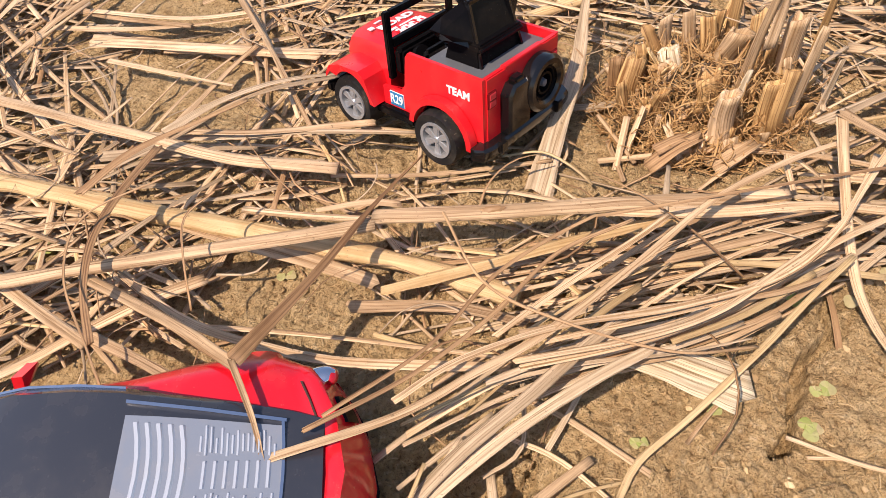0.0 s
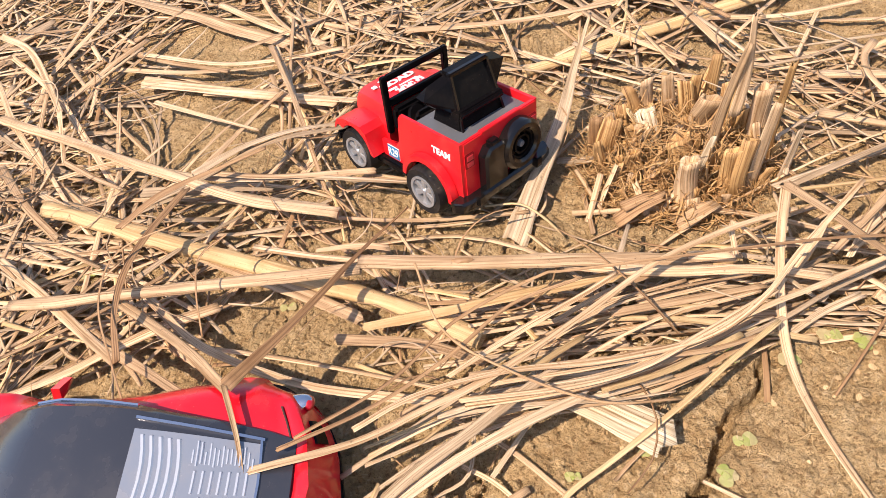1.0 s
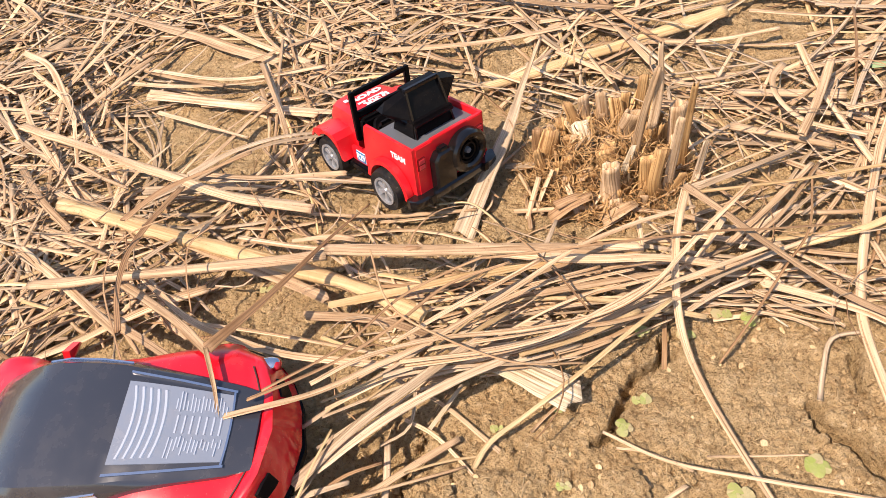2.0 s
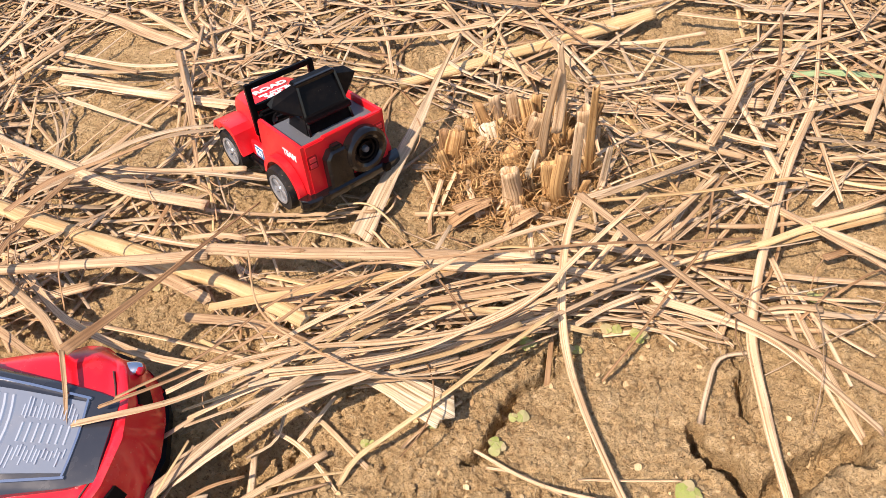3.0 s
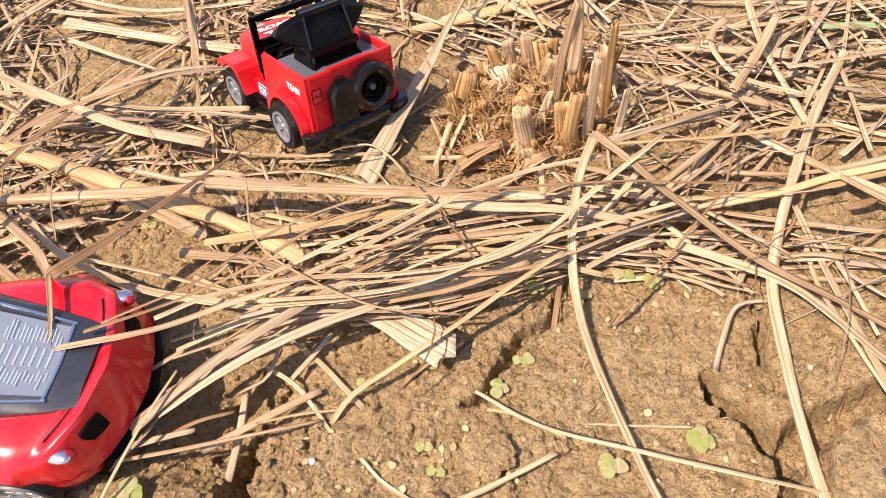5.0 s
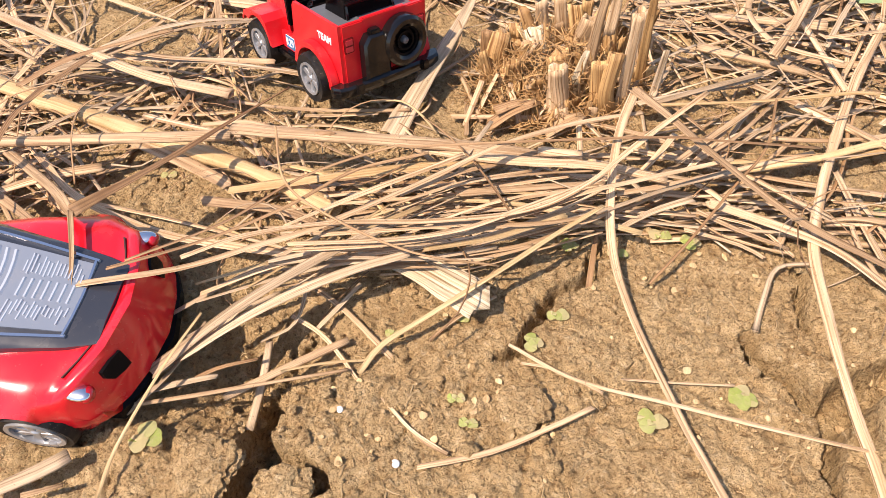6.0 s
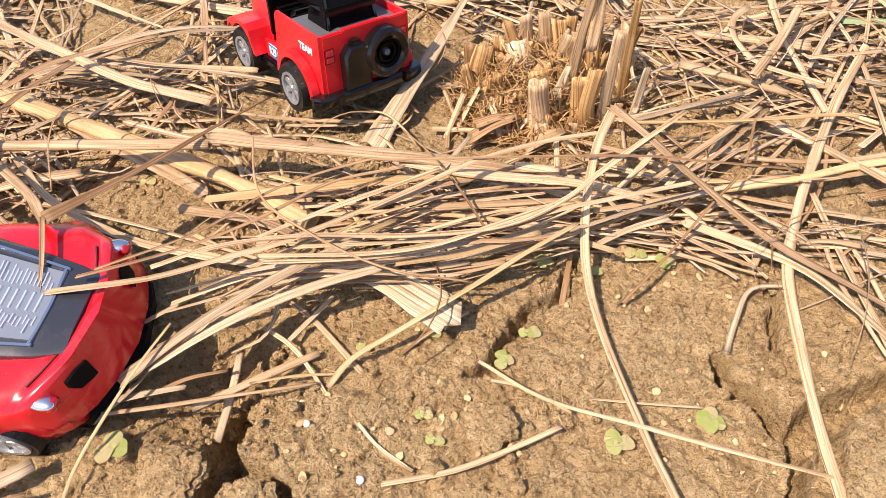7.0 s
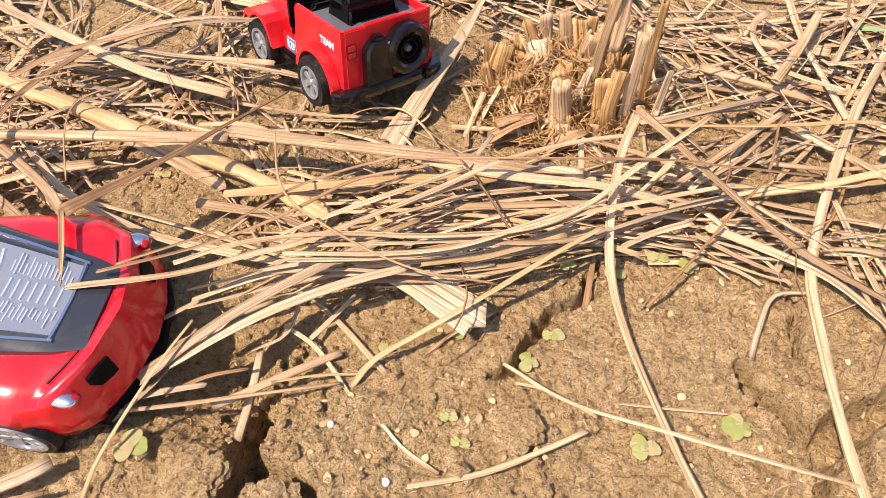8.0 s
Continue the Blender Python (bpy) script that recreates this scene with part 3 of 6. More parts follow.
straw("stem", "pale", 0.0061, (-0.2772, 0.2922, 0.020), (-0.2172, 0.2652, 0.022), (-0.1565, 0.2385, 0.022), (-0.1082, 0.2195, 0.020), (-0.0640, 0.2120, 0.016))
straw("leaf", "pale", 0.0037, (-0.1405, 0.2385, 0.022), (-0.0995, 0.2340, 0.020), (-0.0503, 0.2377, 0.016))
straw("leaf", "pale", 0.0039, (-0.0570, 0.2387, 0.012), (-0.0290, 0.2345, 0.010))
straw("leaf", "pale", 0.0056, (-0.3293, 0.3850, 0.014), (-0.2948, 0.3615, 0.016), (-0.2632, 0.3233, 0.016), (-0.2470, 0.3010, 0.014))
straw("leaf", "pale", 0.0077, (-0.2080, 0.3295, 0.008), (-0.1568, 0.3180, 0.008), (-0.1130, 0.3072, 0.008), (-0.0703, 0.2990, 0.008))
straw("leaf", "pale", 0.0035, (-0.1247, 0.3458, 0.014), (-0.1060, 0.3040, 0.012), (-0.0940, 0.2730, 0.010), (-0.0872, 0.2538, 0.008))
straw("leaf", "pale", 0.0081, (-0.2785, 0.4337, 0.010), (-0.1962, 0.3928, 0.010), (-0.1560, 0.3715, 0.009), (-0.1207, 0.3555, 0.008))
straw("stem", "pale", 0.0051, (-0.1773, 0.4017, 0.010), (-0.1330, 0.3715, 0.009), (-0.0968, 0.3510, 0.008))
straw("leaf", "pale", 0.0034, (-0.2140, 0.3525, 0.012), (-0.1600, 0.3365, 0.012), (-0.1237, 0.3350, 0.012), (-0.0835, 0.3410, 0.012))
straw("leaf", "grey", 0.0045, (-0.1388, 0.2342, 0.024), (-0.1170, 0.2515, 0.024), (-0.0932, 0.2635, 0.022), (-0.0683, 0.2700, 0.018))
straw("leaf", "brown", 0.0037, (-0.1630, 0.1992, 0.028), (-0.1455, 0.2177, 0.030), (-0.1185, 0.2335, 0.030), (-0.1025, 0.2455, 0.028))
straw("leaf", "pale", 0.0030, (-0.2437, 0.2982, 0.018), (-0.2195, 0.2530, 0.020))
straw("leaf", "pale", 0.0035, (-0.2195, 0.2530, 0.020), (-0.2003, 0.2430, 0.018), (-0.1812, 0.2345, 0.016))
straw("leaf", "pale", 0.0039, (-0.2295, 0.2367, 0.014), (-0.2050, 0.2235, 0.014), (-0.1752, 0.2122, 0.014))
straw("stem", "pale", 0.0025, (-0.0688, 0.2157, 0.009), (-0.0335, 0.2127, 0.008), (0.0005, 0.2132, 0.008), (0.0222, 0.2147, 0.008))
straw("stem", "olive", 0.0014, (0.0025, 0.2172, 0.010), (0.0185, 0.2157, 0.012), (0.0300, 0.2075, 0.010), (0.0367, 0.2012, 0.006))
straw("point", "grey", 0.0085, (0.0152, 0.2015, 0.004), (0.0255, 0.2278, 0.011), (0.0362, 0.2545, 0.019), (0.0452, 0.2925, 0.022), (0.0558, 0.3357, 0.023))
straw("leaf", "cream", 0.0125, (0.0695, 0.1072, 0.011), (0.0565, 0.1135, 0.013), (0.0425, 0.1212, 0.013), (0.0222, 0.1303, 0.011))
straw("leaf", "cream", 0.0055, (0.0675, 0.1123, 0.015), (0.0545, 0.1177, 0.017), (0.0425, 0.1235, 0.017))
straw("leaf", "pale", 0.0029, (0.0665, 0.1057, 0.009), (0.0525, 0.1135, 0.010), (0.0365, 0.1227, 0.010))
straw("leaf", "grey", 0.0027, (0.0555, 0.1703, 0.024), (0.0628, 0.1952, 0.020))
straw("leaf", "brown", 0.0052, (0.0625, 0.2112, 0.012), (0.0725, 0.2145, 0.014), (0.0820, 0.2172, 0.012))
straw("stem", "pale", 0.0029, (-0.2062, 0.1492, 0.010), (-0.1785, 0.1660, 0.012), (-0.1618, 0.1840, 0.010))
straw("leaf", "pale", 0.0040, (-0.2172, 0.1565, 0.008), (-0.2045, 0.1683, 0.009), (-0.1897, 0.1823, 0.010))
straw("leaf", "pale", 0.0037, (-0.2255, 0.1990, 0.008), (-0.1985, 0.1995, 0.009), (-0.1645, 0.2012, 0.010))
straw("leaf", "grey", 0.0030, (-0.1547, 0.1812, 0.014), (-0.1343, 0.1975, 0.016), (-0.1123, 0.2155, 0.014))
straw("leaf", "pale", 0.0028, (-0.1768, 0.1613, 0.008), (-0.1580, 0.1492, 0.008), (-0.1395, 0.1318, 0.006))
straw("leaf", "grey", 0.0044, (-0.1698, 0.2325, 0.016), (-0.1303, 0.2325, 0.015), (-0.1008, 0.2310, 0.014))
straw("leaf", "pale", 0.0052, (-0.2672, 0.2610, 0.012), (-0.2377, 0.2315, 0.014), (-0.2090, 0.2085, 0.012))
straw("leaf", "pale", 0.0038, (-0.2250, 0.2467, 0.014), (-0.1883, 0.2522, 0.018), (-0.1555, 0.2415, 0.018))
straw("leaf", "pale", 0.0034, (-0.0747, 0.2780, 0.010), (-0.0842, 0.2575, 0.008), (-0.0938, 0.2397, 0.006))
straw("leaf", "pale", 0.0029, (-0.1900, 0.2225, 0.012), (-0.1803, 0.2455, 0.016), (-0.1665, 0.2695, 0.016))
straw("leaf", "pale", 0.0045, (-0.3143, 0.3660, 0.010), (-0.2568, 0.3170, 0.012), (-0.1930, 0.2440, 0.010))
straw("leaf", "pale", 0.0050, (-0.2738, 0.3433, 0.010), (-0.2608, 0.3805, 0.012), (-0.2508, 0.4293, 0.010))
straw("leaf", "pale", 0.0043, (-0.2552, 0.3082, 0.010), (-0.2285, 0.3435, 0.014), (-0.2157, 0.3672, 0.012))
straw("stem", "pale", 0.0033, (-0.0998, 0.1930, 0.018), (-0.0708, 0.1880, 0.016), (-0.0500, 0.1860, 0.014))
straw("leaf", "pale", 0.0031, (-0.0380, 0.1925, 0.014), (-0.0510, 0.1930, 0.016), (-0.0720, 0.1927, 0.014))
straw("leaf", "pale", 0.0049, (-0.0965, 0.3980, 0.010), (-0.1077, 0.3543, 0.008))
straw("stem", "pale", 0.0042, (-0.1288, 0.3840, 0.008), (-0.0742, 0.3635, 0.008), (-0.0542, 0.3785, 0.008))
straw("leaf", "grey", 0.0044, (-0.0425, 0.3645, 0.008), (-0.0193, 0.3975, 0.008))
straw("leaf", "pale", 0.0046, (-0.0998, 0.3492, 0.009), (-0.0700, 0.3300, 0.008))
straw("stem", "pale", 0.0032, (-0.0190, 0.0660, 0.001), (0.0008, 0.0795, 0.002), (0.0210, 0.0925, 0.003))
straw("leaf", "pale", 0.0022, (0.0542, 0.0485, 0.003), (0.0772, 0.0560, 0.004), (0.0958, 0.0665, 0.004), (0.1092, 0.0755, 0.003))
straw("stem", "pale", 0.0015, (0.0793, 0.0960, 0.004), (0.1035, 0.0845, 0.004), (0.1325, 0.0772, 0.008), (0.1670, 0.0727, 0.005), (0.2127, 0.0660, 0.005))
straw("stem", "grey", 0.0021, (0.1645, 0.1120, 0.001), (0.1685, 0.1250, 0.002), (0.1748, 0.1390, 0.003), (0.1888, 0.1430, 0.002))
straw("stem", "olive", 0.0013, (-0.0485, 0.0262, 0.002), (-0.0473, 0.0425, 0.006), (-0.0368, 0.0698, 0.016), (-0.0280, 0.0875, 0.022))
straw("stem", "grey", 0.0031, (-0.0108, 0.0595, -0.010), (-0.0097, 0.0755, -0.005), (-0.0100, 0.0907, 0.000))
straw("stem", "pale", 0.0015, (-0.0490, 0.0585, 0.004), (-0.0272, 0.0635, 0.006), (-0.0080, 0.0695, 0.006), (0.0240, 0.0803, 0.004))
straw("leaf", "grey", 0.0034, (-0.0498, 0.0635, 0.003), (-0.0372, 0.0678, 0.004), (-0.0230, 0.0725, 0.004))
straw("stem", "grey", 0.0053, (-0.0882, 0.0208, 0.004), (-0.0713, 0.0312, 0.005), (-0.0638, 0.0382, 0.004))
straw("leaf", "pale", 0.0023, (-0.0735, 0.0232, 0.004), (-0.0612, 0.0283, 0.004))
straw("leaf", "brown", 0.0024, (0.1090, 0.1510, 0.004), (0.1075, 0.1363, 0.003), (0.1065, 0.1263, -0.000))
straw("leaf", "pale", 0.0022, (-0.0080, 0.1170, 0.008), (0.0140, 0.1065, 0.004), (0.0382, 0.0872, 0.002))
straw("leaf", "pale", 0.0014, (0.0382, 0.0715, 0.003), (0.0493, 0.0615, 0.003), (0.0612, 0.0555, 0.002))
straw("stem", "pale", 0.0009, (0.1182, 0.0875, 0.002), (0.1365, 0.0880, 0.002), (0.1552, 0.0890, 0.002))
straw("leaf", "grey", 0.0015, (-0.0125, 0.0892, 0.002), (0.0000, 0.0965, 0.006), (0.0020, 0.1155, 0.012))
straw("leaf", "grey", 0.0018, (0.0080, 0.0965, 0.003), (0.0213, 0.1145, 0.008))
straw("leaf", "grey", 0.0027, (-0.0420, 0.0767, 0.006), (-0.0280, 0.0855, 0.010), (-0.0178, 0.0975, 0.014))
straw("leaf", "brown", 0.0019, (-0.0370, 0.0675, 0.002), (-0.0250, 0.0760, 0.003), (-0.0108, 0.0815, 0.003))
straw("stem", "grey", 0.0018, (-0.0380, 0.0850, 0.008), (-0.0230, 0.0955, 0.010), (-0.0080, 0.1065, 0.010))
straw("leaf", "grey", 0.0023, (-0.0520, 0.0555, 0.002), (-0.0382, 0.0715, 0.008), (-0.0300, 0.0885, 0.014))
straw("leaf", "pale", 0.0018, (-0.0030, 0.1003, 0.004), (0.0120, 0.0925, 0.003), (0.0312, 0.0740, 0.002))
straw("stem", "pale", 0.0014, (0.0505, 0.0963, 0.002), (0.0595, 0.1052, 0.004), (0.0727, 0.1163, 0.004))
straw("leaf", "pale", 0.0013, (0.0843, 0.0900, 0.002), (0.0955, 0.0882, 0.003), (0.1123, 0.0815, 0.002))
straw("stem", "olive", 0.0011, (-0.0008, 0.0775, 0.003), (0.0150, 0.0825, 0.003), (0.0312, 0.0860, 0.002))
straw("leaf", "pale", 0.0016, (0.0382, 0.0722, 0.002), (0.0522, 0.0595, 0.002), (0.0633, 0.0545, 0.002))
straw("stem", "pale", 0.0027, (0.0478, 0.2115, 0.002), (0.0545, 0.2295, 0.014))
straw("leaf", "pale", 0.0027, (0.0517, 0.2172, 0.002), (0.0615, 0.2325, 0.016))
straw("leaf", "pale", 0.0024, (0.0467, 0.2273, 0.004), (0.0498, 0.2042, 0.003))
straw("stem", "pale", 0.0022, (0.0437, 0.2365, 0.010), (0.0558, 0.2135, 0.003))
straw("leaf", "pale", 0.0029, (0.0745, 0.2102, 0.002), (0.0685, 0.2235, 0.014))
straw("stem", "pale", 0.0022, (0.0783, 0.2122, 0.003), (0.0880, 0.2238, 0.012))
straw("stem", "grey", 0.0026, (0.0403, 0.2460, 0.004), (0.0615, 0.2457, 0.008))
straw("leaf", "grey", 0.0037, (0.0355, 0.2495, 0.003), (0.0505, 0.2480, 0.005), (0.0605, 0.2495, 0.006))
straw("stem", "pale", 0.0023, (0.1005, 0.1750, 0.024), (0.1000, 0.1863, 0.030), (0.1095, 0.1790, 0.026))
straw("stem", "pale", 0.0020, (0.1465, 0.1838, 0.012), (0.1650, 0.1990, 0.014), (0.1890, 0.2318, 0.012))
straw("stem", "grey", 0.0017, (0.1125, 0.1755, 0.018), (0.1305, 0.1613, 0.012), (0.1335, 0.1740, 0.012))
straw("leaf", "pale", 0.0022, (0.1520, 0.1580, 0.009), (0.1695, 0.1550, 0.006), (0.1808, 0.1440, 0.004))
straw("leaf", "pale", 0.0020, (0.1415, 0.1510, 0.008), (0.1625, 0.1480, 0.004), (0.1708, 0.1432, 0.003))
straw("leaf", "pale", 0.0065, (-0.209, 0.328, 0.008), (-0.143, 0.313, 0.008), (-0.082, 0.298, 0.008))
straw("leaf", "pale", 0.0032, (-0.127, 0.344, 0.016), (-0.102, 0.293, 0.016), (-0.073, 0.227, 0.016))
straw("leaf", "grey", 0.0040, (-0.160, 0.218, 0.022), (-0.134, 0.234, 0.022), (-0.103, 0.256, 0.022), (-0.066, 0.263, 0.022))
straw("leaf", "grey", 0.0037, (-0.179, 0.248, 0.018), (-0.126, 0.236, 0.018), (-0.080, 0.234, 0.018), (-0.032, 0.227, 0.018))
straw("leaf", "pale", 0.0038, (-0.233, 0.343, 0.010), (-0.178, 0.333, 0.010), (-0.126, 0.333, 0.010), (-0.096, 0.341, 0.010))
straw("leaf", "grey", 0.0063, (-0.139, 0.233, 0.014), (-0.105, 0.225, 0.014), (-0.070, 0.217, 0.014))
straw("leaf", "pale", 0.0046, (-0.145, 0.254, 0.010), (-0.125, 0.291, 0.010), (-0.113, 0.309, 0.010))
straw("stem", "pale", 0.0036, (-0.232, 0.362, 0.010), (-0.195, 0.345, 0.010), (-0.152, 0.331, 0.010))
straw("leaf", "brown", 0.0026, (-0.090, 0.197, 0.012), (-0.088, 0.219, 0.012), (-0.089, 0.227, 0.012))
straw("leaf", "grey", 0.0034, (-0.169, 0.222, 0.012), (-0.153, 0.231, 0.012), (-0.133, 0.234, 0.012))
straw("leaf", "pale", 0.0035, (-0.190, 0.306, 0.012), (-0.156, 0.291, 0.012), (-0.120, 0.276, 0.012))
straw("stem", "pale", 0.0065, (0.161, 0.291, 0.009), (0.186, 0.288, 0.009), (0.215, 0.284, 0.009))
straw("leaf", "pale", 0.0035, (0.186, 0.302, 0.018), (0.178, 0.290, 0.018), (0.178, 0.273, 0.018), (0.188, 0.255, 0.018), (0.212, 0.243, 0.018))
straw("stem", "pale", 0.0043, (0.209, 0.301, 0.020), (0.197, 0.273, 0.020), (0.182, 0.244, 0.020))
straw("stem", "pale", 0.0042, (0.153, 0.262, 0.012), (0.175, 0.253, 0.012), (0.199, 0.243, 0.012))
straw("leaf", "grey", 0.0024, (0.130, 0.245, 0.014), (0.152, 0.260, 0.014))
straw("stem", "pale", 0.0036, (0.200, 0.325, 0.012), (0.203, 0.283, 0.012), (0.213, 0.231, 0.012))
straw("leaf", "grey", 0.0035, (0.243, 0.326, 0.012), (0.225, 0.294, 0.012), (0.210, 0.263, 0.012))
straw("leaf", "grey", 0.0030, (0.129, 0.216, 0.014), (0.156, 0.229, 0.014), (0.179, 0.240, 0.014))
straw("stem", "gold", 0.0019, (0.129, 0.211, 0.018), (0.175, 0.216, 0.018), (0.213, 0.223, 0.018), (0.222, 0.222, 0.018))
straw("stem", "pale", 0.0031, (0.176, 0.236, 0.010), (0.205, 0.215, 0.010), (0.232, 0.191, 0.010), (0.252, 0.174, 0.010))
straw("leaf", "pale", 0.0027, (0.145, 0.181, 0.012), (0.165, 0.210, 0.012), (0.174, 0.218, 0.012))
straw("leaf", "pale", 0.0040, (0.249, 0.286, 0.010), (0.262, 0.274, 0.010), (0.273, 0.261, 0.010))
straw("leaf", "grey", 0.0022, (0.162, 0.194, 0.010), (0.188, 0.219, 0.010))
straw("stem", "gold", 0.0029, (0.155, 0.188, 0.008), (0.203, 0.194, 0.008), (0.253, 0.209, 0.008))
straw("stem", "pale", 0.0030, (0.259, 0.330, 0.010), (0.282, 0.297, 0.010))
straw("leaf", "pale", 0.0028, (0.228, 0.313, 0.010), (0.235, 0.275, 0.010), (0.236, 0.216, 0.010))
straw("stem", "grey", 0.0022, (0.127, 0.300, 0.008), (0.160, 0.306, 0.008), (0.184, 0.316, 0.008))
straw("stem", "pale", 0.0033, (0.065, 0.339, 0.010), (0.102, 0.308, 0.010))
straw("leaf", "pale", 0.0045, (0.192, 0.260, 0.008), (0.215, 0.255, 0.008), (0.227, 0.256, 0.008))
straw("leaf", "grey", 0.0040, (0.145, 0.256, 0.006), (0.169, 0.253, 0.006), (0.183, 0.251, 0.006))
straw("stem", "pale", 0.0027, (0.165, 0.205, 0.008), (0.204, 0.204, 0.008), (0.237, 0.212, 0.008), (0.265, 0.225, 0.008))
straw("leaf", "grey", 0.0028, (0.226, 0.217, 0.006), (0.242, 0.234, 0.006), (0.257, 0.246, 0.006))
straw("leaf", "pale", 0.0031, (0.244, 0.247, 0.008), (0.269, 0.239, 0.008))
straw("leaf", "green", 0.0051, (0.233, 0.307, 0.008), (0.256, 0.307, 0.008), (0.284, 0.301, 0.008))
straw("stem", "pale", 0.0064, (0.261, 0.289, 0.008), (0.280, 0.286, 0.008))
straw("leaf", "brown", 0.0033, (0.223, 0.186, 0.008), (0.231, 0.189, 0.008), (0.235, 0.192, 0.008))
straw("leaf", "pale", 0.0023, (0.129, 0.271, 0.014), (0.131, 0.248, 0.014), (0.135, 0.234, 0.014))
straw("leaf", "pale", 0.0032, (0.130, 0.276, 0.012), (0.143, 0.261, 0.012), (0.152, 0.255, 0.012))
straw("leaf", "grey", 0.0026, (0.132, 0.227, 0.010), (0.141, 0.251, 0.010))
straw("stem", "grey", 0.0021, (0.151, 0.190, 0.010), (0.165, 0.203, 0.010), (0.175, 0.207, 0.010))
straw("stem", "grey", 0.0019, (0.175, 0.201, 0.010), (0.192, 0.215, 0.010), (0.207, 0.224, 0.010))
straw("leaf", "pale", 0.0026, (0.192, 0.238, 0.006), (0.209, 0.246, 0.006), (0.229, 0.255, 0.006))
straw("stem", "pale", 0.0022, (0.154, 0.306, 0.008), (0.174, 0.344, 0.008))
straw("stem", "pale", 0.0022, (0.276, 0.333, 0.006), (0.289, 0.319, 0.006))
straw("stem", "pale", 0.0019, (0.194, 0.159, 0.006), (0.206, 0.160, 0.006), (0.216, 0.161, 0.006))
straw("leaf", "pale", 0.0024, (0.203, 0.172, 0.006), (0.204, 0.148, 0.006), (0.211, 0.125, 0.006), (0.218, 0.104, 0.006))
straw("leaf", "pale", 0.0020, (0.208, 0.173, 0.006), (0.215, 0.152, 0.006), (0.220, 0.127, 0.006))
straw("leaf", "pale", 0.0027, (0.213, 0.157, 0.006), (0.222, 0.148, 0.006), (0.232, 0.140, 0.006))
straw("leaf", "grey", 0.0017, (0.233, 0.123, 0.003), (0.238, 0.133, 0.003), (0.247, 0.143, 0.003))
straw("leaf", "pale", 0.0015, (0.152, 0.154, 0.004), (0.168, 0.148, 0.004), (0.181, 0.145, 0.004))
straw("leaf", "cream", 0.0015, (0.152, 0.152, 0.003), (0.159, 0.145, 0.003))


def bare(x, y):
    """Share of straw that the soil keeps clear at a place."""
    clear = 0.0
    edge = 0.118 + 0.03 * min(1.0, max(0.0, (x - 0.02) / 0.10))
    if x > -0.045 and y < edge:
        clear = 1.0
    for cx, cy, rx, ry in ((-0.17, 0.36, 0.05, 0.035), (0.02, 0.47, 0.05, 0.04), (-0.07, 0.165, 0.035, 0.025), (0.17, 0.36, 0.04, 0.03), (0.235, 0.20, 0.035, 0.03), (0.0, 0.195, 0.04, 0.012), (-0.15, 0.29, 0.05, 0.028), (0.025, 0.349, 0.03, 0.02), (0.151, 0.325, 0.025, 0.02), (0.186, 0.205, 0.02, 0.012), (-0.13, 0.20, 0.03, 0.012)):
        if ((x - cx) / rx) ** 2 + ((y - cy) / ry) ** 2 < 1:
            clear = max(clear, 0.85)
    for cx, cy, r in ((0.09, 0.235, 0.040), (0.038, 0.25, 0.022)):
        if math.hypot(x - cx, y - cy) < r:
            clear = 1.0
    if math.hypot(x + 0.025, y - 0.265) < 0.052:
        clear = max(clear, 0.75)
    if -0.20 < x < -0.03 and 0.03 < y < 0.135:
        clear = 1.0
    return clear


def random_line(rng, x, y, length, heading, base):
    """A slightly bent line on the litter round a place."""
    d = Vector((math.cos(heading), math.sin(heading), 0))
    s = Vector((-d.y, d.x, 0))
    bend, tilt = rng.gauss(0, 0.05) * length, rng.gauss(0, 0.05)
    pts = []
    for f in (-0.5, -0.17, 0.17, 0.5):
        p = Vector((x, y, 0)) + d * (length * f) + s * (bend * (1 - 4 * f * f))
        z = max(0.0, ground_height(p.x, p.y)) + base + tilt * length * f
        pts.append((p.x, p.y, max(z, ground_height(p.x, p.y) + 0.0015)))
    return pts


